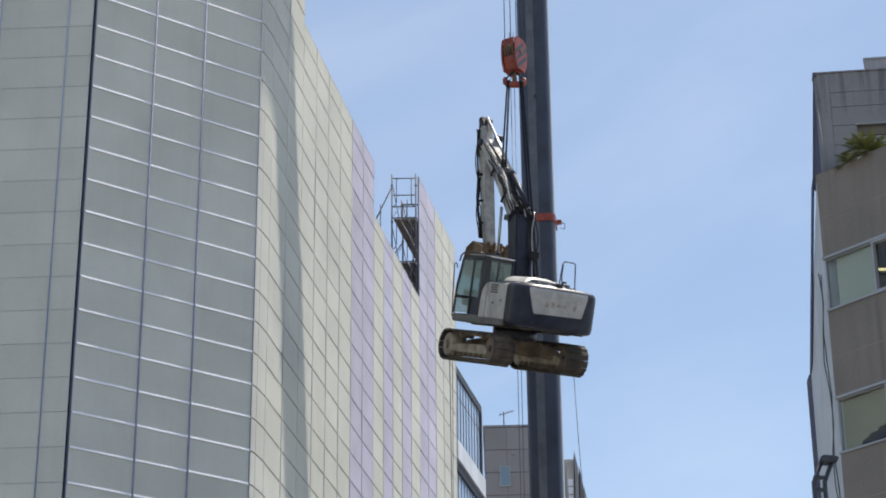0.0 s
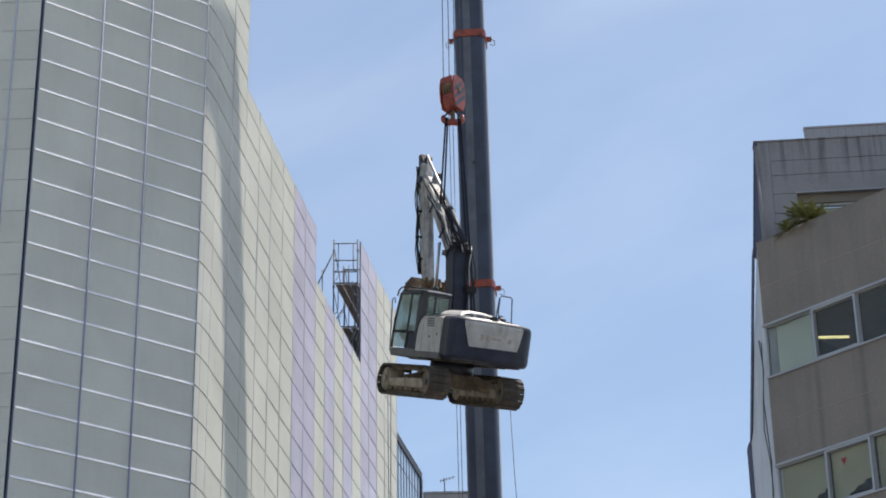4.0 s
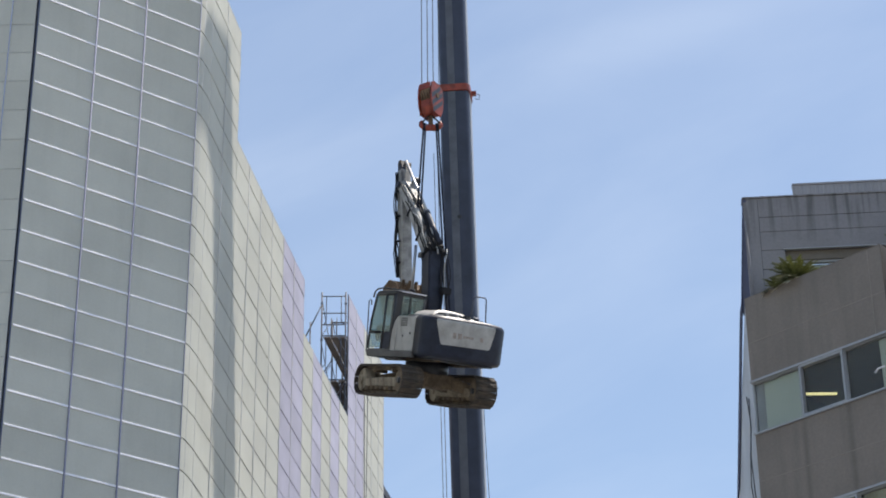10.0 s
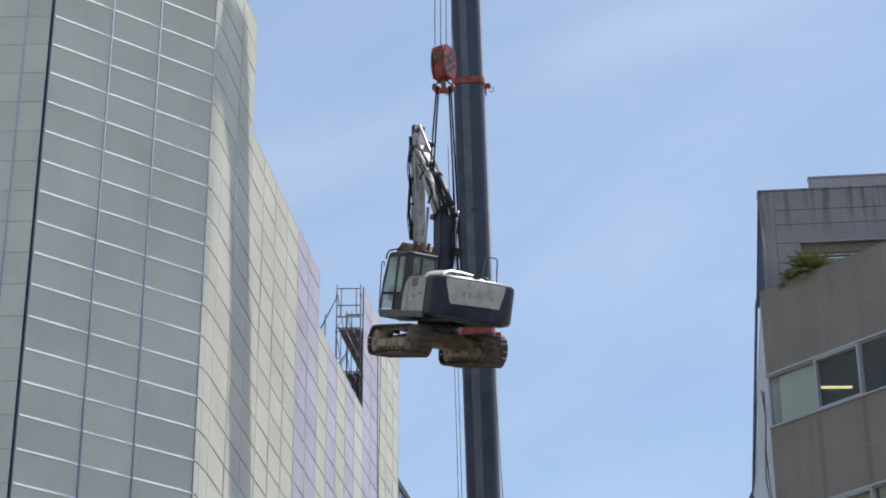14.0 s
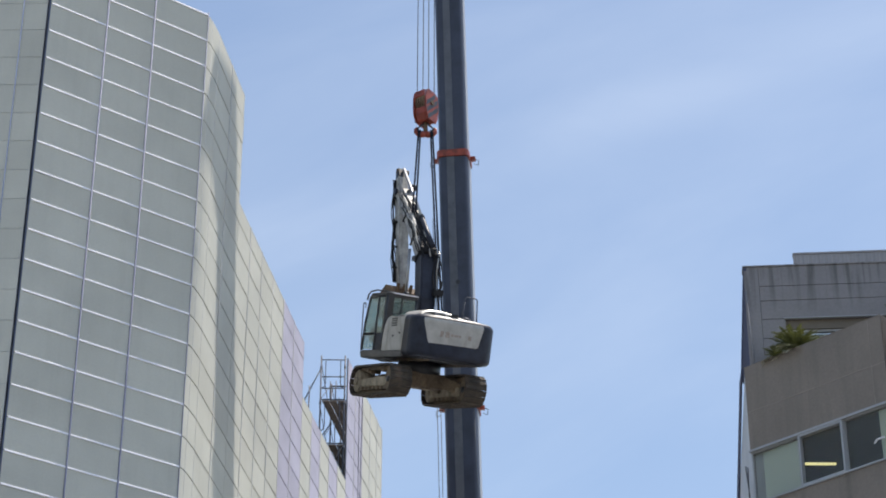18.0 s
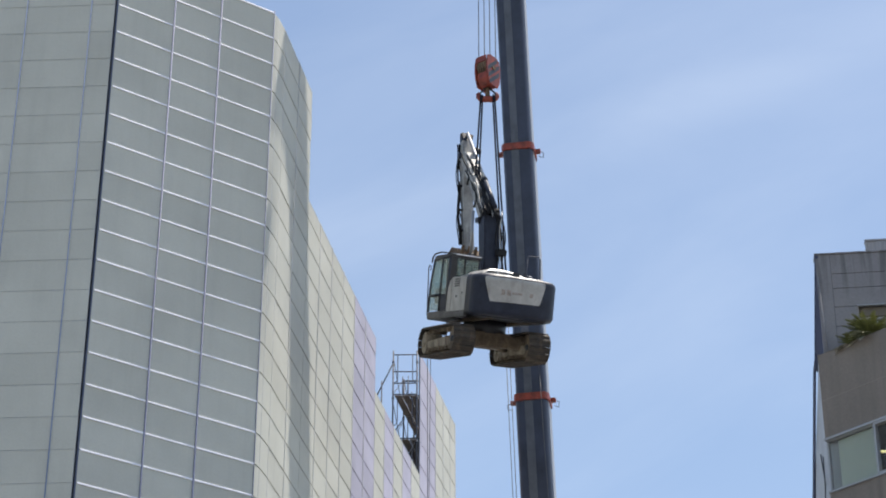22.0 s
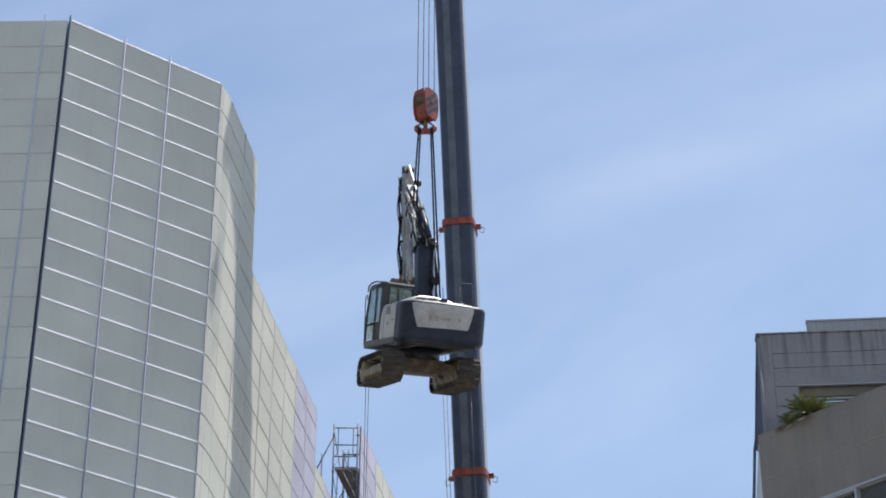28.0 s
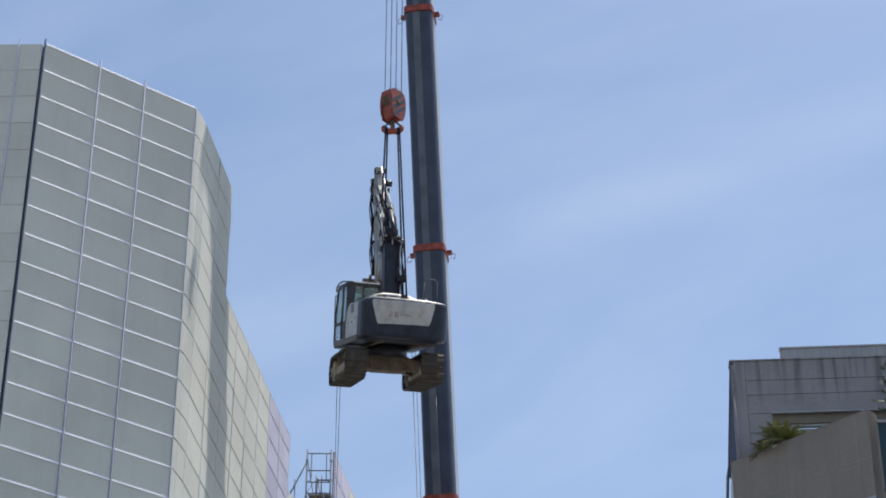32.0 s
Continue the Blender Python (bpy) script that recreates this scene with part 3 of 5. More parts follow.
# ---- far buildings ----
def far_tiled_building():
    root = thing("office_building", pose(0, 0, 0), "mauve-grey tiled block with a small window", "building")
    y, x0, x1, top = 110.0, -0.75, 2.70, 41.35
    part("wall", Shape().box(x0, x1, y + 0.06, y + 14, 0, top, None), TILE_WALL, root)
    part("coping", Shape().box(x0 - 0.08, x1 + 0.08, y - 0.02, y + 14, top, top + 0.12), CONCRETE, root)
    me = Shape().box(-0.570, 0.570, -0.05, 0.06, -0.612, 0.612).mesh("tile_panel", TILE_WALL, 0.01, 1)
    nx, nz = 3, 10
    for i in range(nx):
        for k in range(nz):
            part("tile_panel", me, None, root, m=Matrix.Translation((x0 + 0.575 + i * 1.15, y, top - 0.66 - k * 1.25)))
    for top_z in (39.1, 36.73):
        win = part("window", Shape().box(0.05, 0.55, y - 0.10, y - 0.055, top_z - 1.04, top_z), DULL_GLASS, root)
        part("frame", Shape().ring(0.01, 0.59, top_z - 1.08, top_z + 0.04, 0.05, y - 0.13, y - 0.05), ALU, win)
    part("vent_cap", Shape().tube((0.76, y - 0.14, 39.85), (0.76, y - 0.04, 39.85), 0.11, n=12), GREY_METAL, root, "small round wall vent", bevel=0.02)
    aerial = thing("aerial", pose(0.30, y + 0.5, top + 0.12), "thin television aerial on a roof", "antenna")
    part("mast", Shape().tube((0, 0, 0), (0, 0, 0.95), 0.03, n=6), PIPE, aerial)
    part("yagi_bar", Shape().tube((-0.25, 0, 0.75), (0.55, 0, 1.0), 0.02, n=6), PIPE, aerial)
    for i in range(5):
        part("element", Shape().tube((-0.2 + i * 0.16, -0.25, 0.77 + i * 0.05), (-0.2 + i * 0.16, 0.25, 0.77 + i * 0.05), 0.012, n=5), PIPE, aerial)


far_tiled_building()


# ---- the brown office building beside the street ----
def soot(mat, origin, way, stations, below, half=0.11, least=0.80):
    """Dark run-off streaks down a wall at the given stations along it, under a given height."""
    n, l = mat.node_tree.nodes, mat.node_tree.links
    p = n["Principled BSDF"]
    colour = p.inputs["Base Color"].links[0].from_socket
    geo, dot, xyz, wob = n.new("ShaderNodeNewGeometry"), n.new("ShaderNodeVectorMath"), n.new("ShaderNodeSeparateXYZ"), n.new("ShaderNodeTexNoise")
    dot.operation = "DOT_PRODUCT"
    dot.inputs[1].default_value = (way.x, way.y, 0)
    l.new(geo.outputs["Position"], dot.inputs[0])
    l.new(geo.outputs["Position"], xyz.inputs[0])
    wob.inputs["Scale"].default_value = 1.3
    l.new(geo.outputs["Position"], wob.inputs["Vector"])
    for x in stations:
        near, wide, cut, mix, out = n.new("ShaderNodeMath"), n.new("ShaderNodeMapRange"), n.new("ShaderNodeMath"), n.new("ShaderNodeMath"), n.new("ShaderNodeVectorMath")
        off = n.new("ShaderNodeMath")
        off.operation = "SUBTRACT"
        off.inputs[1].default_value = origin.dot(way) + x
        l.new(dot.outputs["Value"], off.inputs[0])
        near.operation = "ABSOLUTE"
        l.new(off.outputs[0], near.inputs[0])
        wide.interpolation_type = "SMOOTHSTEP"
        wide.inputs["From Min"].default_value, wide.inputs["From Max"].default_value = 0.0, half
        wide.inputs["To Min"].default_value, wide.inputs["To Max"].default_value = 1.0, 0.0
        l.new(near.outputs[0], wide.inputs["Value"])
        cut.operation = "LESS_THAN"
        cut.inputs[1].default_value = below
        l.new(xyz.outputs["Z"], cut.inputs[0])
        both = n.new("ShaderNodeMath")
        both.operation = "MULTIPLY"
        l.new(wide.outputs["Result"], both.inputs[0])
        l.new(cut.outputs[0], both.inputs[1])
        ragged = n.new("ShaderNodeMath")
        ragged.operation = "MULTIPLY"
        l.new(both.outputs[0], ragged.inputs[0])
        l.new(wob.outputs["Fac"], ragged.inputs[1])
        mix.operation = "MULTIPLY_ADD"
        mix.inputs[1].default_value, mix.inputs[2].default_value = 2 * (least - 1), 1.0
        l.new(ragged.outputs[0], mix.inputs[0])
        out.operation = "SCALE"
        l.new(colour, out.inputs[0])
        l.new(mix.outputs[0], out.inputs["Scale"])
        colour = out.outputs["Vector"]
    l.new(colour, p.inputs["Base Color"])


B0 = Vector((7.12, 43.62))          # its street corner, far end of the brown front
BWAY = Vector((0.70, -0.714)).normalized()
STOREY = 3.225
HEAD, SILL, PARAPET = 21.11, 19.84, 23.10
soot(BROWN, B0, BWAY, (1.28, 2.43), SILL)


def right_building():
    root = thing("brown_office", pose(0, 0, 0), "brown rendered office block with strip windows and a planted terrace", "building")
    ang = math.atan2(BWAY.y, BWAY.x)
    m = Matrix.Translation((*B0, 0)) @ Matrix.Rotation(ang, 4, "Z")     # x along the front towards the viewer, the outside at -y
    length = 3.62
    # brown bands between the window strips
    tops = [PARAPET] + [SILL - k * STOREY for k in range(7)]
    lows = [HEAD - k * STOREY for k in range(7)] + [0.0]
    for z1, z0 in zip(tops, lows):
        band = part("wall_band", Shape().box(0, length, 0.0, 0.28, z0, z1, m), BROWN, root)
        joint = Shape().box(0.02, length, -0.006, 0.0, z0 + (z1 - z0) * 0.45, z0 + (z1 - z0) * 0.45 + 0.02, m)
        part("joint", joint, JOINT_BROWN, band)
    part("coping", Shape().box(-0.004, length, -0.006, 0.29, PARAPET, PARAPET + 0.025, m), BROWN, root)
    # strip windows
    for k in range(4):
        z0, z1 = SILL - k * STOREY, HEAD - k * STOREY
        part("window_head", Shape().box(0.0, length, -0.05, 0.14, z1 - 0.05, z1, m), ALU, root)
        part("window_sill", Shape().box(0.0, length, -0.05, 0.14, z0, z0 + 0.04, m), ALU, root)
        x = 0.02
        for i, w in enumerate((1.26, 1.15, 1.17)):
            open_frame = i in (1, 5)
            win = part("window", Shape().box(x + 0.04, x + w - 0.04, 0.07, 0.085, z0 + 0.05, z1 - 0.05, m), ROOM_GLASS, root)
            t = 0.050 if open_frame else 0.022
            y0 = -0.03 if open_frame else 0.03
            f = Shape().ring(x, x + w, z0 + 0.04, z1 - 0.05, t, y0, 0.10, m)
            part("frame", f, ALU, win)
            if i == 2 and k == 0:
                part("side_curtain", Shape().box(x + w - 0.36, x + w - 0.05, 0.16, 0.19, z0 + 0.06, z1 - 0.06, m), BLIND, win, "pale curtain drawn aside")
            if k == 1:
                # the stepped lower edge draws the outline of dark shapes reflected in the pane
                reflection_edge = [(0.0, 0.06), (0.16, 0.07), (0.21, 0.12), (0.33, 0.14), (0.36, 0.22), (0.50, 0.26), (0.53, 0.32), (0.70, 0.33), (0.74, 0.40), (0.88, 0.41), (0.90, 0.47), (1.0, 0.48)]
                edge = [(x + 0.05 + u * (w - 0.10), 0.14, z0 + v) for u, v in reflection_edge]
                part("blind", Shape().prism(edge + [(x + w - 0.05, 0.14, z1 - 0.06), (x + 0.05, 0.14, z1 - 0.06)], (0, 0.02, 0)), OLIVE_BLIND, win, "olive blind, its lower edge cut to the pane's dark reflection", m=m)
            elif i == 0:
                low = z0 + (0.06 if k == 0 else 0.42)
                part("blind", Shape().box(x + 0.22 if i == 0 else x + 0.06, x + w - 0.06, 0.14, 0.17, low, z1 - 0.06, m), BLIND, win, "pale roller blind")
            x += w
        # the room behind
        part("room_back", Shape().box(0.1, length, 3.4, 3.5, z0 - 0.7, z1 + 0.4, m), ROOM, root)
        part("room_ceiling", Shape().box(0.1, length, 0.3, 3.4, z1 + 0.2, z1 + 0.3, m), ROOM, root)
        part("room_floor", Shape().box(0.1, length, 0.3, 3.4, z0 - 0.8, z0 - 0.7, m), ROOM, root)
        part("room_end", Shape().box(0.05, 0.1, 0.3, 3.4, z0 - 0.7, z1 + 0.4, m), ROOM, root)
    part("ceiling_light", Shape().box(8.19, 8.88, 43.17, 43.23, 20.61, 20.65), TUBE_LIGHT, root, "lit yellowish fluorescent tube behind the pane")
    part("sticker", Shape().prism([m @ Vector((1.62, 0.060, SILL - STOREY + 0.97)), m @ Vector((1.76, 0.060, SILL - STOREY + 0.97)), m @ Vector((1.69, 0.060, SILL - STOREY + 0.80))], (-0.004, -0.004, 0)), RED, root, "small red triangle on the pane")
    # the pale side that runs back from the corner, its upper edge cut back
    c = B0
    b = Vector((7.493, 49.2))
    top, bend, foot = Vector((7.255, 43.62, 25.64)), Vector((7.180, 44.6, 23.25)), Vector((b.x, b.y, 20.52))
    side = [(c.x + 0.02, c.y + 0.04, 0), (b.x, b.y, 0), foot, (c.x + 0.02, c.y + 0.04, 23.1)]
    part("side_wall", Shape().prism(side, (0.3, 0.02, 0)), PALE_WALL, root, "pale narrow side wall")
    lap = Vector((-0.055, -0.80, 0.0))
    part("verge", Shape().prism([top, bend, bend + Vector((0.075, -0.10, 0)), top + Vector((0.06, -0.01, 0))], (0.03, 0.01, 0)), VERGE, root, "dark navy sloping roof edge")
    part("verge", Shape().prism([bend, foot, foot + lap, bend + lap], (-0.03, 0, 0)), VERGE, root, "dark navy sloping roof edge")
    part("gable_infill", Shape().prism([top + Vector((0.02, 0.06, -0.05)), bend + Vector((0.03, 0, 0)), (c.x + 0.17, c.y + 0.10, 22.5)], (0.02, 0.03, 0)), VERGE, root)
    part("edge_trim", Shape().tube((b.x - 0.01, b.y - 0.02, 0), (b.x - 0.01, b.y - 0.02, 20.5), 0.024, n=8), VERGE, root, "dark navy corner strip")
    part("rear_block", Shape().box(7.47, 12.0, 49.35, 49.8, 0, 20.62), VERGE, root)
    # body, terrace and set-back top storey
    part("core", Shape().prism([(c.x + 0.45, c.y + 0.3, 0), (c.x + 14.5, c.y - 14.0, 0), (c.x + 20, c.y - 8, 0), (b.x + 12, b.y, 0), (b.x + 0.4, b.y, 0)], (0, 0, 13.2)), CONCRETE, root)
    part("terrace", Shape().prism([(c.x + 0.3, c.y + 0.25, 22.2), (c.x + 2.55, c.y - 2.05, 22.2), (c.x + 3.2, c.y - 1.4, 22.2), (c.x + 9, c.y - 1.4, 22.2), (c.x + 9, c.y + 3, 22.2), (c.x + 0.9, c.y + 3, 22.2)], (0, 0, 0.2)), CONCRETE, root)
    part("rear_core", Shape().prism([m @ Vector((0.9, 3.6, 13.2)), m @ Vector((3.6, 3.6, 13.2)), (c.x + 9, c.y - 0.6, 13.2), (c.x + 9, c.y + 5.4, 13.2), (b.x + 0.8, b.y, 13.2)], (0, 0, 7.0)), CONCRETE, root)
    fx0, fy, ftop = c.x + 0.15, c.y + 0.02, 25.67
    ang2 = math.atan2(-0.085, 1.0)
    n = Matrix.Translation((fx0, fy, 0)) @ Matrix.Rotation(ang2, 4, "Z")
    w0, w1, wz0, wz1 = 0.85, 4.2, 22.6, 24.33
    # precast panels with open joints between them
    def panels(x0, x1, levels):
        for z0, z1 in zip(levels[:-1], levels[1:]):
            part("wall_panel", Shape().box(x0, x1, 0.0, 0.3, z0 + 0.007, z1 - 0.007, n), SETBACK, root)
    panels(0.0, 0.323, (22.4, ftop))
    panels(0.33, w0, (22.4, 23.2, 23.85, wz1))
    panels(w1, 9.0, (22.4, 23.2, 23.85, wz1))
    panels(0.33, 4.6, (wz1, 24.80, 25.17, ftop))
    panels(4.61, 9.0, (wz1, 24.80, 25.17, ftop))
    panels(w0, w1, (22.4, wz0))
    part("wall_backing", Shape().box(0.1, 9.0, 0.28, 0.30, wz1, ftop, n), GAP, root)
    part("wall_backing", Shape().box(0.1, w0, 0.28, 0.30, 22.4, wz1, n), GAP, root)
    part("coping", Shape().box(-0.02, 9.0, -0.03, 0.34, ftop, ftop + 0.03, n), SETBACK, root)
    part("drip_edge", Shape().box(w0 - 0.03, w1, -0.04, 0.02, wz1 - 0.012, wz1 + 0.008, n), ALU, root)
    part("downpipe", Shape().tube(n @ Vector((0.10, -0.05, 22.4)), n @ Vector((0.02, -0.05, ftop - 0.6)), 0.018, n=8), SETBACK, root)
    gl = wz1 - 0.25
    win = part("window", Shape().box(w0 + 0.05, w1 - 0.05, 0.2, 0.215, wz0, gl, n), ROOM_GLASS, root)
    part("frame", Shape().ring(w0, w1, wz0 - 0.05, gl + 0.03, 0.055, 0.15, 0.26, n), ALU, win)
    for x in (1.95, 2.9):
        part("mullion", Shape().box(x, x + 0.06, 0.155, 0.25, wz0, gl - 0.02, n), ALU, win)
    part("curtain", Shape().box(w0 + 0.05, w1 - 0.05, 0.34, 0.36, wz0, gl, n), BLIND, win, "pale curtain behind the panes")
    part("lintel", Shape().box(w0, w1, 0.10, 0.30, gl + 0.03, wz1, n), SOFFIT, win, "dark brown lintel in shade")
    part("reveal", Shape().box(w0 - 0.01, w0, 0.02, 0.28, wz0, wz1, n), SETBACK, win)
    part("room_back", Shape().box(w0 - 0.3, w1 + 0.3, 3.0, 3.1, 22.4, ftop - 0.3, n), ROOM, root)
    part("roof_slab", Shape().box(0.3, 9.0, 0.3, 2.6, ftop - 0.35, ftop - 0.15, n), CONCRETE, root)
    # ribbed plant screen on the roof
    ribs = part("plant_screen", Shape().box(1.32, 9.0, 1.6, 1.7, ftop - 0.15, ftop + 1.17, n), GREY_METAL, root)
    rib = Shape().prism([(-0.075, 0, ftop - 0.1), (-0.045, -0.014, ftop - 0.1), (0.045, -0.014, ftop - 0.1), (0.075, 0, ftop - 0.1)], (0, 0, 1.25)).mesh("rib", GREY_METAL)
    for i in range(40):
        part("rib", rib, None, ribs, m=n @ Matrix.Translation((1.42 + i * 0.185, 1.6, 0)))
    part("screen_cap", Shape().box(1.31, 9.0, 1.57, 1.75, ftop + 1.17, ftop + 1.21, n), GREY_METAL, ribs)

    # where the brown front ends: a short return, and the dark glazed wall beyond it
    e = m @ Vector((length, 0, 0))
    back = Vector((0.714, 0.70, 0)).normalized()
    for z1, z0 in zip(tops, lows):
        part("return_wall", Shape().prism([e + Vector((0, 0, z0)), e + back * 0.36 + Vector((0, 0, z0)), e + back * 0.36 + Vector((0, 0, z1)), e + Vector((0, 0, z1))], (-0.14, 0.15, 0)), BROWN, root)
    for k in range(4):
        z0, z1 = SILL - k * STOREY, HEAD - k * STOREY
        part("end_glass", Shape().prism([e + Vector((0, 0, z0)), e + back * 0.36 + Vector((0, 0, z0)), e + back * 0.36 + Vector((0, 0, z1)), e + Vector((0, 0, z1))], (-0.014, 0.015, 0)), DARK_GLASS, root)
    part("stack_joint", Shape().box(length - 0.34, length - 0.322, -0.006, 0.0, HEAD, PARAPET, m), JOINT_BROWN, root)
    gx, gy, gtop = e.x + back.x * 0.36, e.y + back.y * 0.36, 22.92
    wall = part("glazed_wall", Shape().box(gx, gx + 9, gy, gy + 0.25, 0, gtop), TEAL_GLASS, root, "dark teal glazed wall")
    part("wall_cap", Shape().box(gx - 0.02, gx + 9, gy - 0.06, gy + 0.3, gtop, gtop + 0.06), GREY_METAL, wall, "pale metal cap")
    for i in range(7):
        part("mullion", Shape().box(gx + 1.5 + i * 1.2, gx + 1.55 + i * 1.2, gy - 0.04, gy, 0, gtop), ALU, wall)
    part("casement_handle", Shape().pipe([m @ Vector((3.20, -0.05, SILL + 0.42)), m @ Vector((3.30, -0.09, SILL + 0.47)), m @ Vector((3.47, -0.09, SILL + 0.47))], 0.022), RAIL, root, "white casement stay")
    # wires that hang down the narrow side
    for j, (x0, sway) in enumerate(((c.x + 0.06, 0.05), (c.x + 0.10, 0.03))):
        pts = [(x0 - 0.10 + sway * math.sin(i * 1.7 + j), c.y + 0.55 + 0.1 * j, 21.0 - i * 0.7) for i in range(16)]
        part("cable", Shape().pipe(pts, 0.014), CABLE, root)


right_building()


def palm(x, y, z, size, seed, fronds=70, dry=0.10):
    """A low terrace cycad: a stout stem under a dense crown of arching feather fronds."""
    rng = random.Random(seed)
    root = thing("palm", pose(x, y, z), "dense green sago palm with some dry fronds above the terrace parapet", "plant", "terrace palms")
    part("stem", Shape().tube((0, 0, -0.6), (0, 0, 0.12), 0.14, 0.10, n=8), RUST, root)
    for i in range(fronds):
        a = 2 * math.pi * (i * 0.618 + rng.random() * 0.1)
        rise = rng.uniform(0.0, 1.35)
        ln = size * rng.uniform(0.75, 1.0)
        old = rng.random() < dry
        if old:
            rise, a = rng.uniform(-0.1, 0.3), rng.uniform(2.6, 4.4)
        pts = []
        for k in range(7):
            t = k / 6
            r = ln * t * math.cos(rise * (1 - 0.5 * t))
            h = ln * (t * math.sin(rise) - 0.40 * t * t * (1.0 - 0.25 * rise))
            pts.append(Vector((math.cos(a) * r, math.sin(a) * r, 0.1 + h)))
        s = Shape()
        side = Vector((-math.sin(a), math.cos(a), 0))
        for k in range(6):
            p, q = pts[k], pts[k + 1]
            s.add([p - side * 0.011, p + side * 0.011, q + side * 0.009, q - side * 0.009], [(0, 1, 2, 3)])
            d = (q - p).normalized()
            for j in range(3):
                o = p.lerp(q, (j + 0.5) / 3)
                reach = 0.24 * size * (1.0 - abs((k + j / 3) / 6 - 0.35) * 1.1) * rng.uniform(0.85, 1.1)
                for sg in (-1, 1):
                    tip = o + (side * sg * 0.8 + d * 0.75 + Vector((0, 0, 0.12))) * reach
                    w = d * 0.017
                    s.add([o - w, o + w, tip], [(0, 1, 2)])
        # pale fronds show dry leaf, and their colour also paints in whitish highlights
        part("frond", s, LEAF_DRY_LIT if old else LEAF, root, "pale frond for dry leaf and highlights" if old else "")
    return root


palm(8.20, 42.95, 23.12, 0.66, 3, 110, 0.14)
palm(7.86, 43.26, 23.06, 0.44, 8, 60, 0.6)


def shrub(x, y, z, tall, wide, seed):
    """A narrow conifer on the terrace: a stem, short boughs and a ragged spire of needle tufts."""
    rng = random.Random(seed)
    root = thing("shrub", pose(x, y, z), "dark green ragged conifer shrub on the roof terrace", "plant")
    part("stem", Shape().pipe([(0, 0, -0.9), (0.02, 0, tall * 0.5), (0, 0.02, tall * 0.96)], (0.06, 0.04, 0.012)), RUST, root)
    for i in range(34):
        h = tall * (0.02 + 0.94 * (i / 33) ** 0.9)
        a = i * 2.399 + rng.uniform(-0.3, 0.3)
        reach = wide * (1.02 - h / tall) ** 0.8 * rng.uniform(0.55, 1.1) + 0.05
        tip = Vector((math.cos(a) * reach, math.sin(a) * reach, h + reach * rng.uniform(0.1, 0.5)))
        o = Vector((0, 0, h))
        s = Shape().tube(o, tip, 0.012, 0.004, n=4)
        for k in range(26):
            p = o.lerp(tip, rng.uniform(0.25, 1.05))
            d = Vector((rng.gauss(0, 1), rng.gauss(0, 1), rng.gauss(0.5, 0.8))).normalized()
            w = d.cross(Vector((rng.gauss(0, 1), rng.gauss(0, 1), rng.gauss(0, 1)))).normalized() * 0.014
            ln = rng.uniform(0.07, 0.15)
            s.add([p - w, p + w, p + d * ln], [(0, 1, 2)])
        part("bough", s, NEEDLE, root)
    return root


shrub(10.70, 42.6, 23.6, 1.62, 0.62, 5)


# ---- the crane boom ----
BASE = Vector((1.94, 69.6, 2.0))


def boom_pose(x40, foot_x=1.94, twist=7.5):
    """The boom leaning from its foot, so that its axis stands at x40 at a height of 40 m."""
    base = Vector((foot_x, BASE.y, BASE.z))
    way = (Vector((x40, 63.45, 40.0)) - base).normalized()
    back = Vector((0, 1, 0))
    x = back.cross(way).normalized()
    y = way.cross(x).normalized()
    return Matrix.Translation(base) @ Matrix((x, y, way)).transposed().to_4x4() @ Matrix.Rotation(radians(-twist), 4, "Z")


def boom_section(parent, z0, z1, w, h, name, label):
    """A box girder with a rounded belly and two rounded edges on its flat side."""
    def ring(z):
        cx, cy = w * 0.14, h * 0.18
        turn = [math.pi / 2 * i / 5 for i in range(6)]
        pts = [(-w / 2 + cx - cx * math.cos(a), -h / 2 + cy - cy * math.sin(a)) for a in turn]
        pts += [(w / 2 - cx + cx * math.sin(a), -h / 2 + cy - cy * math.cos(a)) for a in turn]
        pts.append((w / 2, h * 0.18))
        for i in range(7):
            a = math.pi * i / 6
            pts.append((math.cos(a) * w / 2, h * 0.18 + math.sin(a) * h * 0.32))
        pts.append((-w / 2, h * 0.18))
        return [(x, y, z) for x, y in pts]
    return part(name, Shape().prism(ring(z0), (0, 0, z1 - z0)), NAVY, parent, label, bevel=0.012)


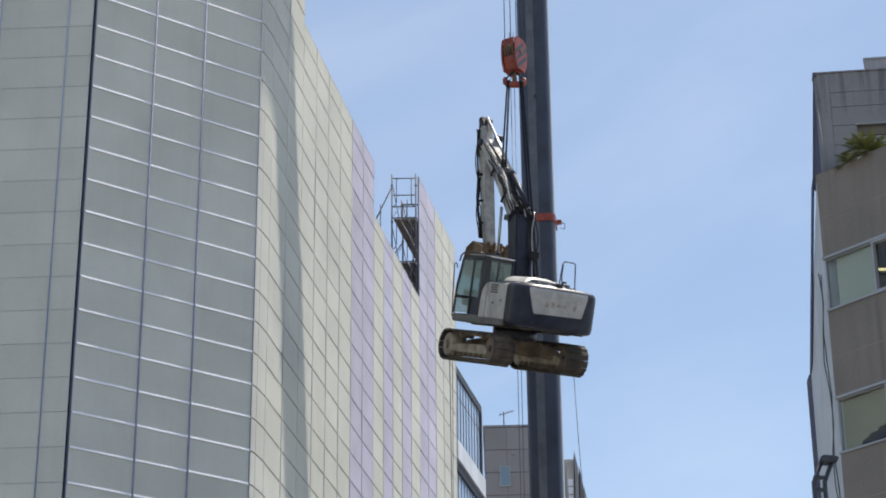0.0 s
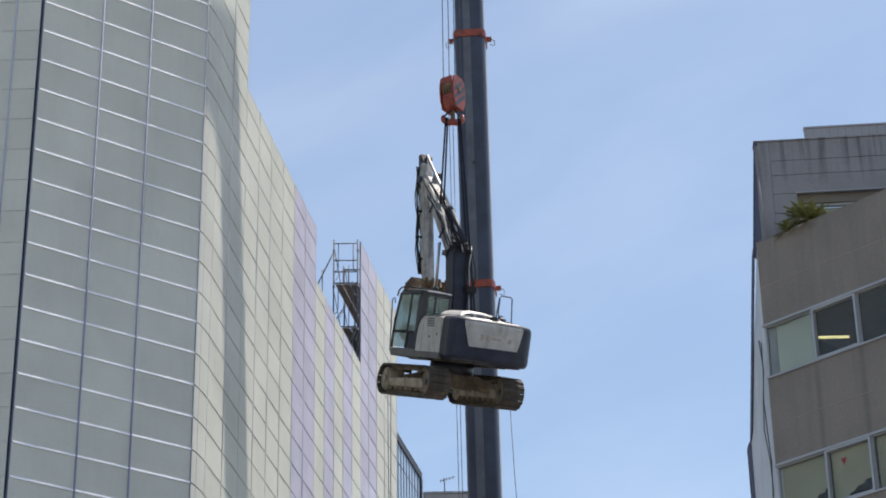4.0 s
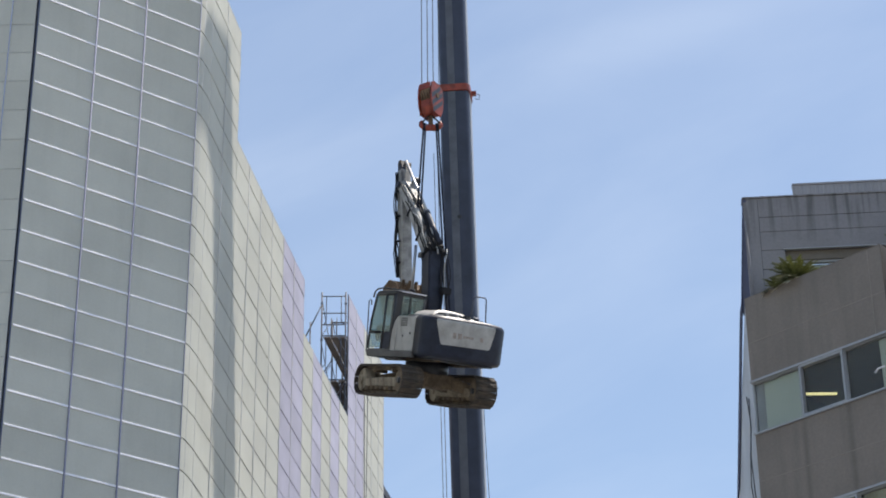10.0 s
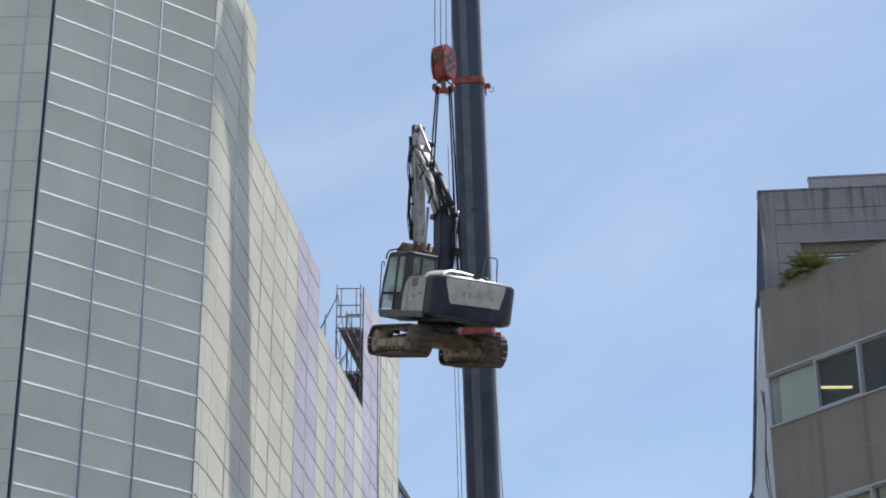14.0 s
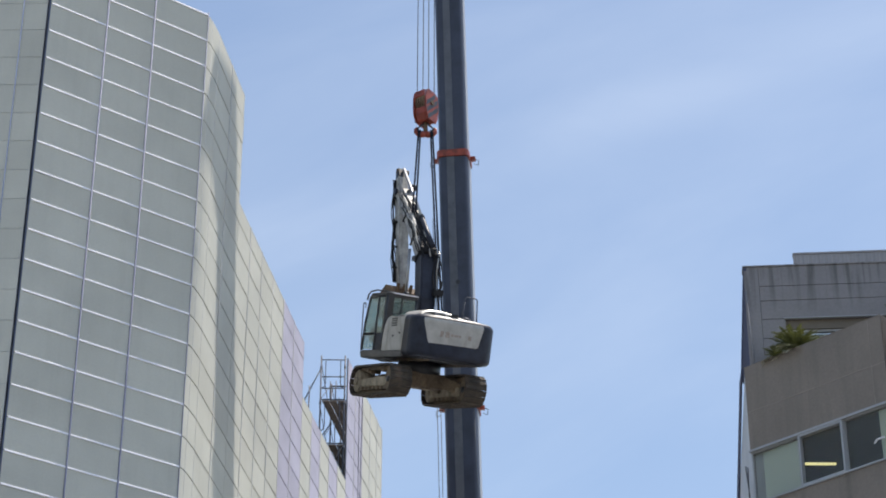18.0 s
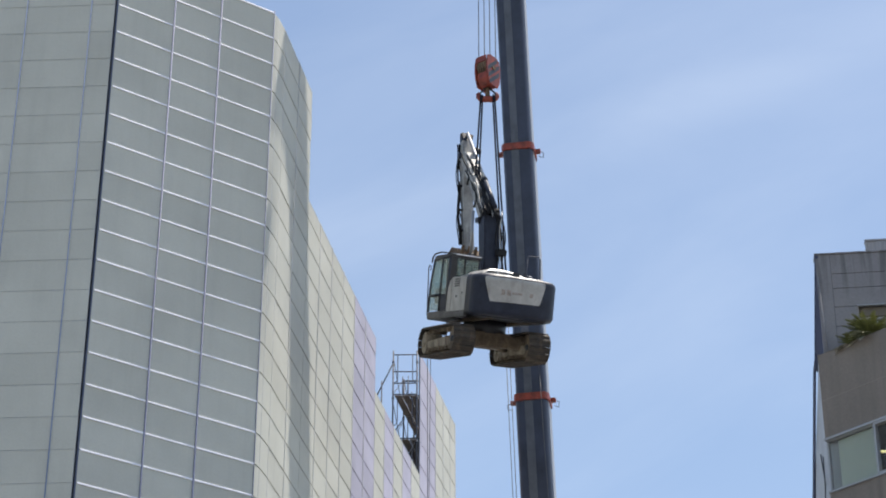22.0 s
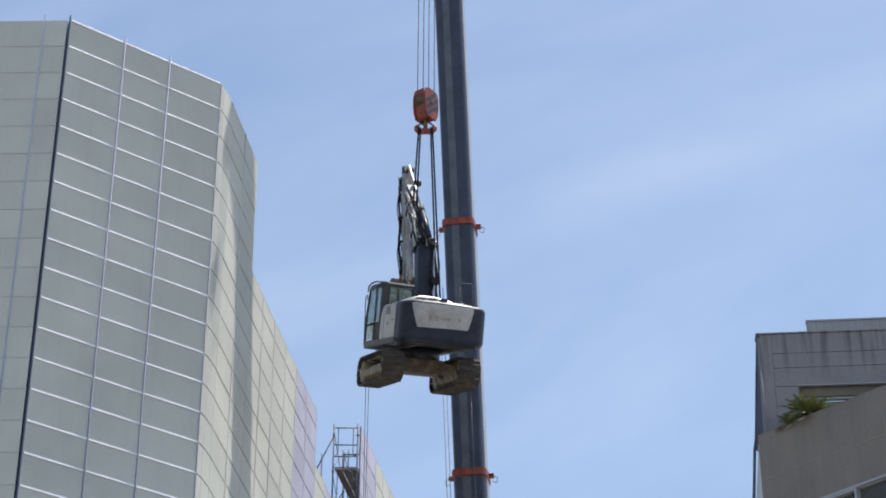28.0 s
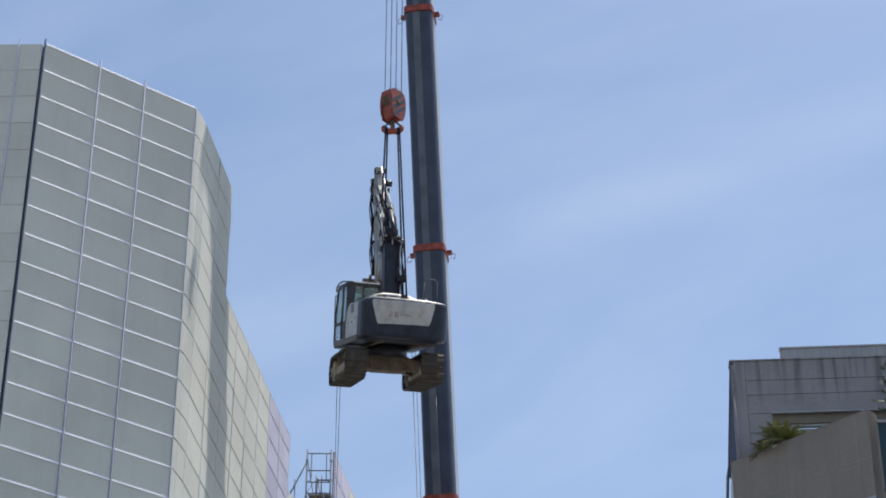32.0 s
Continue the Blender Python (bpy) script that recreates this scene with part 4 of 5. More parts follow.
def crane_boom():
    root = thing("crane_boom", boom_pose(0.95), "dark navy telescopic crane boom with orange section collars", "crane")
    # sections from the foot to the head: the collars stand where one slides out of the next
    collars = (20.55, 30.46, 39.19, 48.33)
    widths = (1.107, 1.051, 1.005, 0.948, 0.878)
    heads = (0.0, *collars, 56.2)
    for k in range(5):
        w = widths[k]
        sec = boom_section(root, heads[k] - (1.0 if k else 0), heads[k + 1], w, w * 1.60, "boom_section", "")
        # worn guide tracks along the face that looks down the street
        part("guide_track", Shape().box(-w * 0.20, w * 0.05, -w * 0.80 - 0.010, -w * 0.80 - 0.002, heads[k], heads[k + 1] - 0.05), NAVY_PALE, sec, "paler worn strip")
        # pale metal colour on the right flank paints in its sunlit look
        part("sunlit_edge_strip", Shape().box(w * 0.5 + 0.002, w * 0.5 + 0.012, -w * 0.50, w * 0.28, heads[k], heads[k + 1] - 0.05), ALU, sec, "pale strip for the sunlit right flank")
    for k, z in enumerate(collars):
        w = widths[k] + 0.10
        c = boom_section(root, z - 0.22, z + 0.02, w, w * 1.56, "collar", "orange collar")
        c.data.materials.clear()
        c.data.materials.append(ORANGE)
        for sx in (-1, 1):
            lug = Shape().box(sx * w / 2 - 0.03, sx * w / 2 + 0.16 * sx, -0.2, 0.0, z - 0.14, z - 0.02)
            part("lug", lug, ORANGE, c)
            x = sx * (w / 2 + 0.15)
            part("rope_guide", Shape().pipe([(x, -0.15, z - 0.1), (x + sx * 0.12, -0.15, z - 0.16), (x + sx * 0.10, -0.15, z - 0.34), (x - sx * 0.04, -0.15, z - 0.28)], 0.013), PIPE, c)
    for z in (13.45, 23.49, 27.08, 34.5):
        part("pin_hole", Shape().tube((0.05, -0.84, z), (0.05, -0.7, z), 0.07, n=12), BLACK, root)
    # head with its sheaves, out towards the load, and the small single-rope hook under its nose
    part("boom_head", Shape().prism([(-0.36, -0.50, 54.6), (-0.36, 0.50, 54.6), (-0.36, 0.35, 57.9), (-0.36, -2.05, 58.3), (-0.36, -2.35, 57.6), (-0.36, -1.4, 56.5)], (0.72, 0, 0)), NAVY, root, bevel=0.03)
    for i in range(4):
        part("sheave", Shape().tube((-0.28 + i * 0.15, -1.90, 57.5), (-0.22 + i * 0.15, -1.90, 57.5), 0.36, n=20), STEEL, root)
    part("nose_sheave", Shape().tube((0.40, -1.85, 57.7), (0.48, -1.85, 57.7), 0.30, n=20), STEEL, root)
    down = boom_pose(1.0).to_3x3().inverted() @ Vector((0, 0, -1))
    for i in range(4):
        p = Vector((-0.25 + i * 0.15, -2.26, 57.5))
        part("hoist_rope", Shape().tube(p, p + down * 7.9, 0.014, n=6), CABLE, root)
    p = Vector((0.44, -2.14, 57.7))
    part("nose_rope", Shape().tube(p, p + down * 3.2, 0.012, n=6), CABLE, root)
    weight = [(0.04, 3.0), (0.13, 3.25), (0.19, 3.6), (0.19, 3.9), (0.13, 4.2), (0.06, 4.4), (0.06, 4.55)]
    for (r0, a), (r1, b) in zip(weight[:-1], weight[1:]):
        part("overhaul_weight", Shape().tube(p + down * a, p + down * b, r0, r1, n=14), ORANGE, root)
    side = down.cross(Vector((0, 1, 0))).normalized()
    part("nose_hook", Shape().pipe([p + down * 4.5, p + down * 4.75 + side * 0.06, p + down * 4.92, p + down * 4.86 - side * 0.12, p + down * 4.70 - side * 0.15], (0.05, 0.05, 0.06, 0.045, 0.025), n=8), ORANGE, root)
    part("foot", Shape().box(-0.75, 0.75, -0.8, 0.9, -2.0, 1.2), NAVY, root, bevel=0.06)
    part("hoist_line", Shape().tube((-0.80, -0.2, 1.0), (-0.66, -0.2, 37.0), 0.012, n=6), CABLE, root)
    part("hoist_line", Shape().tube((-0.90, -0.2, 1.0), (-0.78, -0.2, 37.0), 0.012, n=6), CABLE, root)
    return root


boom = crane_boom()


# ---- hook block, ropes and slings ----
def hook_block():
    root = thing("hook_block", pose(0.6, 57, 33), "orange hook block with black hazard stripes and a double hook", "hook")
    side = [(-0.20, 0.80), (-0.36, 0.70), (-0.42, 0.42), (-0.43, 0.05), (-0.38, -0.28), (-0.26, -0.54), (0.26, -0.54), (0.38, -0.28), (0.43, 0.05), (0.42, 0.42), (0.36, 0.70), (0.20, 0.80)]
    for sy, out in ((-0.30, -1), (0.24, 1)):
        plate = part("cheek_plate", Shape().prism([(x, sy, z) for x, z in side], (0, 0.06, 0)), ORANGE, root, bevel=0.012)
        y = sy - 0.006 if out < 0 else sy + 0.062
        for zc, xa, xb in ((-0.20, -0.28, 0.36), (0.13, -0.34, 0.35), (0.46, -0.37, 0.20)):
            za, zb = zc + 0.95 * xa, zc + 0.95 * xb
            part("stripe", Shape().prism([(xa, y, za - 0.10), (xb, y, zb - 0.10), (xb, y, zb + 0.10), (xa, y, za + 0.10)], (0, 0.004, 0)), BLACK, plate, "black hazard stripe")
        part("axle_cap", Shape().tube((0, sy - 0.03 if out < 0 else sy + 0.06, 0.26), (0, sy if out < 0 else sy + 0.09, 0.26), 0.10, n=14), RUST, plate)
    for i in range(4):
        part("sheave", Shape().tube((0, -0.20 + i * 0.11, 0.28), (0, -0.13 + i * 0.11, 0.28), 0.40, n=22), RUST, root, "rusty rope sheave")
    part("body", Shape().prism([(-0.36, -0.23, 0.02), (0.36, -0.23, 0.02), (0.34, -0.23, -0.26), (0.22, -0.23, -0.52), (-0.22, -0.23, -0.52), (-0.34, -0.23, -0.26)], (0, 0.46, 0)), ORANGE, root, "worn orange body", bevel=0.03)
    for sx in (-1, 1):
        part("guard", Shape().prism([(sx * 0.41, -0.23, 0.70), (sx * 0.43, -0.23, 0.44), (sx * 0.39, -0.23, 0.44), (sx * 0.37, -0.23, 0.70)], (0, 0.46, 0)), ORANGE, root)
    part("swivel", Shape().tube((0, 0, -0.52), (0, 0, -1.0), 0.075, 0.095, n=12), RUST, root, "greasy hook shank")
    for sx in (-1, 1):
        pts = [(sx * -0.02, 0, -1.01), (sx * 0.14, 0, -1.03), (sx * 0.27, 0, -1.01), (sx * 0.36, 0, -0.93), (sx * 0.37, 0, -0.82), (sx * 0.33, 0, -0.74)]
        part("hook", Shape().pipe(pts, (0.125, 0.125, 0.115, 0.09, 0.065, 0.04), n=10), ORANGE, root)
        part("safety_latch", Shape().pipe([(sx * 0.07, 0, -0.52), (sx * 0.14, 0, -0.62), (sx * 0.27, 0, -0.74), (sx * 0.31, 0, -0.86)], 0.034), BLACK, root, "dark safety latch")
    for i, (x, y) in enumerate(((-0.16, 0.21), (-0.05, 0.07), (0.05, -0.07), (0.16, -0.21))):
        part("rope", Shape().tube((x, y, 0.4), (x * 0.9, y * 0.9, 17.0), 0.014, n=6), CABLE, root, "thin steel hoist rope")
    for o in root.children:
        if o.name.split(".")[0] in ("hook", "safety_latch"):
            o.rotation_euler = (0, 0, radians(-53))        # the hook has swivelled in its block
        if o.name.split(".")[0] != "rope":
            o.scale = (0.82, 0.82, 0.82)
    return root


block = hook_block()


# ---- the excavator ----
def arc(cx, cy, r, a0, a1, n):
    return [(cx + r * math.cos(radians(a0 + (a1 - a0) * i / n)), cy + r * math.sin(radians(a0 + (a1 - a0) * i / n))) for i in range(n + 1)]


def girder(path, widths, depth):
    """A box arm in the machine's middle plane: points (y, z) with the depth of the arm at each, pushed out to both sides."""
    up, down = [], []
    for i, (y, z) in enumerate(path):
        p = Vector(path[max(0, i - 1)])
        q = Vector(path[min(len(path) - 1, i + 1)])
        d = (q - p).normalized()
        n = Vector((-d.y, d.x)) * widths[i] / 2
        up.append((y + n.x, z + n.y))
        down.append((y - n.x, z - n.y))
    return [(-depth / 2, y, z) for y, z in up + down[::-1]]


def excavator():
    root = thing("excavator", pose(0, 57, 26), "white and dark blue crawler excavator hanging in slings, muddy tracks", "excavator")
    # --- crawlers
    shoe = Shape().box(-0.32, 0.32, -0.088, 0.088, 0, 0.03).prism([(-0.32, 0.02, 0.029), (-0.32, 0.085, 0.029), (-0.32, 0.070, 0.050), (-0.32, 0.042, 0.050)], (0.64, 0, 0)).mesh("shoe", SHOE)
    half, rad = 1.43, 0.392
    swing = Matrix.Translation((0, 0, -0.19)) @ Matrix.Rotation(radians(-7.3), 4, "Z")
    for sx in (-1, 1):
        x = sx * 1.12
        chain_out = arc(half, 0.45, 0.388, -90, 90, 10) + arc(-half, 0.45, 0.388, 90, 270, 10)
        chain_in = arc(half, 0.45, 0.30, -90, 90, 10) + arc(-half, 0.45, 0.30, 90, 270, 10)
        trk = part("track", Shape().loop([(x - 0.12, y, z) for y, z in chain_out], [(x - 0.12, y, z) for y, z in chain_in], (0.24, 0, 0)), MUD, root, "muddy crawler track", m=swing)
        frame_o = [(-1.22, 0.27), (1.20, 0.27), (1.24, 0.36), (1.12, 0.47), (0.60, 0.50), (-0.55, 0.53), (-1.05, 0.53), (-1.26, 0.44)]
        part("track_frame", Shape().prism([(x - 0.24, y, z) for y, z in frame_o], (0.48, 0, 0)), DIRT, trk, "brown mud-caked frame", bevel=0.02)
        for y, r in ((half, 0.33), (-half, 0.34)):
            part("sprocket" if y < 0 else "idler", Shape().tube((x - 0.23, y, 0.45), (x + 0.23, y, 0.45), r, n=20), MUD if y < 0 else DIRT, trk, bevel=0.015)
            # the rear hub is black in place of a shaded opening
            part("hub", Shape().tube((x - 0.29, y, 0.45), (x + 0.29, y, 0.45), 0.09 if y < 0 else 0.13, n=14), BLACK if y < 0 else DIRT, trk, "black disc for the shaded hub opening" if y < 0 else "mud-caked hub", bevel=0.02)
        for i in range(7):
            y = -1.05 + i * 0.35
            part("roller", Shape().tube((x - 0.21, y, 0.245), (x + 0.21, y, 0.245), 0.085, n=12), MUD, trk)
        for y in (-0.7, 0.7):
            part("carrier_roller", Shape().tube((x - 0.2, y, 0.74), (x + 0.2, y, 0.74), 0.07, n=10), MUD, trk)
        total = 4 * half + 2 * math.pi * rad
        count = 45
        for i in range(count):
            s = total * i / count
            if s < 2 * half:
                y, z, a = -half + s, 0.45 - rad, 180
            elif s < 2 * half + math.pi * rad:
                t = (s - 2 * half) / rad
                y, z, a = half + rad * math.sin(t), 0.45 - rad * math.cos(t), 180 + math.degrees(t)
            elif s < 4 * half + math.pi * rad:
                y, z, a = half - (s - 2 * half - math.pi * rad), 0.45 + rad, 0
            else:
                t = (s - 4 * half - math.pi * rad) / rad
                y, z, a = -half - rad * math.sin(t), 0.45 + rad * math.cos(t), math.degrees(t)
            part("shoe", shoe, None, trk, m=Matrix.Translation((x, y, z)) @ Matrix.Rotation(radians(a), 4, "X"))
    legs = Shape().prism([(-0.62, -0.62, 0.42), (0.62, -0.62, 0.42), (0.62, 0.62, 0.42), (-0.62, 0.62, 0.42)], (0, 0, 0.40))
    for sx in (-1, 1):
        for sy in (-1, 1):
            legs.loft([[(sx * 0.55, sy * 0.62, 0.44), (sx * 0.55, sy * 0.18, 0.44), (sx * 0.55, sy * 0.18, 0.80), (sx * 0.55, sy * 0.62, 0.80)],
                       [(sx * 1.05, sy * 0.92, 0.34), (sx * 1.05, sy * 0.50, 0.34), (sx * 1.05, sy * 0.50, 0.62), (sx * 1.05, sy * 0.92, 0.62)]], False)
    part("car_body", legs, MUD, root, "muddy undercarriage frame with four splayed legs", m=swing, bevel=0.03)
    part("belly_plate", Shape().box(-0.40, 0.40, -0.40, 0.40, 0.395, 0.425), MUD, root, "mud-caked belly plate", m=swing)
    part("swing_bearing", Shape().tube((0, 0, 0.50), (0, 0, 1.02), 0.62, n=28), BLACK, root)
    # --- upper frame and counterweight
    z0 = 1.0
    part("deck", Shape().box(-1.20, 1.20, -1.72, 1.30, z0 - 0.02, z0 + 0.16), BLACK, root, "black deck frame", bevel=0.03)
    for sx in (-0.62, 0.62):
        part("deck_beam", Shape().box(sx - 0.09, sx + 0.09, -1.66, 1.25, z0 - 0.10, z0 - 0.02), MUD, root, "dusty frame beam under the deck", bevel=0.01)
    # plan of the counterweight: straight flanks, round corners, a shallow bow behind
    rear = [(-1.277, -1.30), (-1.277, -1.66)] + arc(-0.777, -1.70, 0.50, 180, 256, 9) + arc(0, 1.25, 3.55, 256.5, 283.5, 12) + arc(0.777, -1.70, 0.50, 284, 360, 9) + [(1.277, -1.66), (1.277, -1.30)]
    skin = []
    for dz, inset in ((-0.045, 0.26), (-0.034, 0.13), (-0.005, 0.045), (0.05, 0.012), (0.12, 0.0), (0.55, 0.0), (0.98, 0.0), (1.06, 0.02), (1.115, 0.07), (1.14, 0.17)):
        skin.append([(x * (1 - inset / 1.36), y + inset * max(0.0, min(1.0, (-1.30 - y) / 0.5)), z0 + dz) for x, y in rear])
    cw = part("counterweight", Shape().loft(skin), DARK_BLUE, root, "dark blue rounded counterweight", soft=True)

    def rear_y(x):
        """Where the back of the counterweight stands at x."""
        if abs(x) > 0.86:
            return -1.70 - math.sqrt(max(0.0, 0.25 - (abs(x) - 0.777) ** 2))
        return 1.25 - math.sqrt(3.55 ** 2 - x * x)

    def low_edge(x):
        off = max(0.0, -0.90 - x, x - 0.60)
        return z0 + 0.375 + 0.028 * x + (0.05 * (off / 0.03) if off < 0.03 else 0.05 + 0.66 * (off - 0.03) / 0.17)

    grid = []
    for i in range(49):
        x = -1.10 + i * (0.795 + 1.10) / 48
        y = rear_y(x)
        away = Vector((x * 0.35, y + 0.9)).normalized() * 0.008
        lo = min(low_edge(x), z0 + 1.10)
        col = []
        for h in (0.0, 0.3, 0.55, 0.72, 0.82, 0.90, 0.96, 1.0):
            z = lo + (z0 + 1.145 - lo) * h
            t = max(0.0, (z - z0 - 0.98) / 0.165)
            inset = 0.17 * t ** 2.4
            col.append((x * (1 - inset / 1.36) + away.x, y + inset + away.y, z + 0.004 * t))
        grid.append(col)
    n = len(grid[0])
    face = Shape().add([p for c in grid for p in c], [(i * n + j, (i + 1) * n + j, (i + 1) * n + j + 1, i * n + j + 1) for i in range(len(grid) - 1) for j in range(n - 1)], None, True)
    part("rear_panel", face, WHITE, cw, "white painted rear panel")
    for x, w, h in ((-0.60, 0.12, 0.16), (-0.45, 0.13, 0.16), (-0.28, 0.06, 0.07), (-0.20, 0.06, 0.07), (-0.12, 0.06, 0.07), (-0.04, 0.06, 0.07), (0.26, 0.10, 0.12)):
        y = rear_y(x + w / 2)
        part("lettering_bar", Shape().box(x, x + w, y - 0.014, y + 0.01, z0 + 0.64 - h / 2, z0 + 0.64 + h / 2), FADED, cw, "faded maker's lettering")
    part("bottom_lip", Shape().box(-0.98, 0.98, -1.95, -1.2, z0 - 0.07, z0 + 0.0), BLACK, cw, "black underside lip", bevel=0.02)
    part("rear_latch", Shape().box(-0.22, -0.03, -2.14, -1.98, z0 + 1.12, z0 + 1.25), BLACK, cw, "black hood latch cover", bevel=0.02)
    for x in (-0.62, 0.55):
        part("lifting_eye", Shape().tube((x, -1.75, z0 + 1.12), (x, -1.75, z0 + 1.20), 0.06, n=10), DARK_BLUE, cw)
    # --- engine hood and side doors
    hood = part("engine_hood", Shape().box(-1.22, 1.22, -1.78, -0.40, z0 + 0.16, z0 + 1.15), WHITE, root, "white engine hood", bevel=0.10, soft=True)
    hump = [(-1.00, -1.70, z0 + 1.12), (0.50, -1.70, z0 + 1.12), (0.38, -1.66, z0 + 1.21), (0.12, -1.60, z0 + 1.30), (-0.22, -1.56, z0 + 1.345), (-0.62, -1.56, z0 + 1.345), (-0.84, -1.60, z0 + 1.28), (-0.97, -1.66, z0 + 1.19)]
    part("hood_hump", Shape().prism(hump, (0, 1.10, 0)), WHITE, hood, "raised white bonnet", bevel=0.05, soft=True)
    for k in range(3):
        part("bonnet_slot", Shape().box(-0.80 + k * 0.34, -0.54 + k * 0.34, -1.665, -1.62, z0 + 1.235, z0 + 1.255), BLACK, hood, "dark slot under the bonnet edge")
    part("exhaust", Shape().tube((0.62, -1.30, z0 + 1.10), (0.62, -1.33, z0 + 1.30), 0.09, n=12), BLACK, hood)
    rear_door = [(-0.30, 0.10), (-1.29, 0.10), (-1.29, 1.06), (-0.30, 1.10)]
    door = part("side_door", Shape().prism([(-1.275, y, z0 + z) for y, z in rear_door], (0.045, 0, 0)), WHITE, root, "white louvred side door", bevel=0.015)
    for i in range(4):
        part("louvre", Shape().box(-1.283, -1.275, -0.84, -0.48, z0 + 0.80 + i * 0.065, z0 + 0.838 + i * 0.065), BLACK, door)
    part("door_lock", Shape().tube((-1.29, -0.66, z0 + 0.52), (-1.27, -0.66, z0 + 0.52), 0.035, n=10), BLACK, door)
    part("door_lock", Shape().tube((-1.29, -1.05, z0 + 0.60), (-1.27, -1.05, z0 + 0.60), 0.03, n=10), BLACK, door)
    front_door = [(-0.285, 0.10), (0.02, 0.10), (0.02, 0.55), (-0.02, 0.80), (-0.10, 0.96), (-0.20, 1.05), (-0.285, 1.085)]
    part("side_door", Shape().prism([(-1.275, y, z0 + z) for y, z in front_door], (0.045, 0, 0)), WHITE, root, "white side door with a rounded corner", bevel=0.015)
    part("side_skirt", Shape().box(-1.28, -1.21, -1.29, 0.06, z0 - 0.07, z0 + 0.09), SKIRT, root)
    part("fuel_tank", Shape().box(0.45, 1.25, -0.38, 0.75, z0 + 0.16, z0 + 1.06), DARK_BLUE, root, bevel=0.06)
    part("tool_box", Shape().box(0.55, 1.25, 0.78, 1.38, z0 + 0.16, z0 + 0.62), DARK_BLUE, root, bevel=0.05)
    # --- cab
    cab = part("cab_floor", Shape().box(-1.265, -0.28, 0.04, 1.40, z0 - 0.07, z0 + 0.15), SKIRT, root, "dusty grey cab base", bevel=0.03)
    part("lower_shell", Shape().box(-1.255, -0.29, 0.05, 0.52, z0 + 0.15, z0 + 0.62), DARK_BLUE, cab, "dark lower cab shell", bevel=0.02)
    zt = z0 + 1.74
    lean = [(1.38, 0.15), (1.36, 0.95), (1.20, 1.70)]          # the front pillars lean back towards the roof
    for sx in (-1.235, -0.31):
        for pts in ([(0.08, 0.16), (0.08, 1.72)], [(0.60, 0.15), (0.60, 1.72)], lean, [(0.08, 1.72), (1.20, 1.70)], [(0.60, 0.62), (1.37, 0.62)], [(0.60, 0.62), (1.37, 0.62)]):
            for (ya, za), (yb, zb) in zip(pts[:-1], pts[1:]):
                part("pillar", Shape().tube((sx, ya, z0 + za), (sx, yb, z0 + zb), 0.042, n=8), BLACK, cab)
        for pane in ([(0.13, 0.64), (0.56, 0.64), (0.56, 1.67), (0.13, 1.67)], [(0.64, 0.66), (1.33, 0.66), (1.32, 0.95), (1.17, 1.66), (0.64, 1.67)], [(0.64, 0.18), (1.34, 0.18), (1.33, 0.59), (0.64, 0.59)]):
            part("side_glass", Shape().prism([(sx - 0.007, y, z0 + z) for y, z in pane], (0.014, 0, 0)), CAB_GLASS, cab)
    part("rear_wall", Shape().box(-1.20, -0.34, 0.05, 0.10, z0 + 0.60, z0 + 1.12), DARK_BLUE, cab)
    part("rear_pillar", Shape().box(-0.80, -0.755, 0.045, 0.09, z0 + 1.12, z0 + 1.70), BLACK, cab)
    part("corner_post", Shape().prism([(-1.25, 0.045, z0 + 0.60), (-1.03, 0.045, z0 + 0.60), (-1.03, 0.075, z0 + 0.60), (-1.21, 0.085, z0 + 0.60), (-1.21, 0.22, z0 + 0.60), (-1.25, 0.22, z0 + 0.60)], (0, 0, 1.13)), BLACK, cab, "broad dark corner post", bevel=0.012)
    part("headliner", Shape().box(-1.20, -0.34, 0.10, 1.18, zt - 0.13, zt - 0.055), BLACK, cab, "dark roof lining", bevel=0.02)
    part("rear_glass", Shape().box(-1.02, -0.34, 0.066, 0.080, z0 + 1.13, z0 + 1.69), CAB_GLASS, cab)
    part("windscreen", Shape().prism([(-1.20, 1.372, z0 + 0.66), (-0.34, 1.372, z0 + 0.66), (-0.34, 1.362, z0 + 0.95), (-0.34, 1.205, z0 + 1.68), (-1.20, 1.205, z0 + 1.68), (-1.20, 1.362, z0 + 0.95)], (0, 0.014, 0)), CAB_GLASS, cab)
    part("front_bar", Shape().tube((-1.235, 1.375, z0 + 0.62), (-0.31, 1.375, z0 + 0.62), 0.03, n=8), BLACK, cab)
    # pale grille behind the lower front pane
    for k in range(4):
        part("grille_bar", Shape().tube((-1.16 + k * 0.10, 1.33, z0 + 0.20), (-1.16 + k * 0.10, 1.33, z0 + 0.58), 0.014, n=6), RAIL, cab, "white grille bar")
    for k in range(3):
        part("grille_bar", Shape().tube((-1.18, 1.33, z0 + 0.24 + k * 0.15), (-0.82, 1.33, z0 + 0.24 + k * 0.15), 0.014, n=6), RAIL, cab, "white grille bar")
    roof_o = [(-1.29, 0.03), (-1.29, 1.14), (-1.16, 1.27), (-0.40, 1.27), (-0.26, 1.14), (-0.26, 0.03)]
    part("cab_roof", Shape().prism([(x, y, zt - 0.05) for x, y in roof_o], (0, 0, 0.12)), BLACK, cab, "dark cab roof", bevel=0.04)
    part("roof_cap", Shape().box(-1.14, -0.40, 0.16, 1.12, zt + 0.065, zt + 0.105), WHITE, cab, "pale sunlit roof sheet", bevel=0.015)
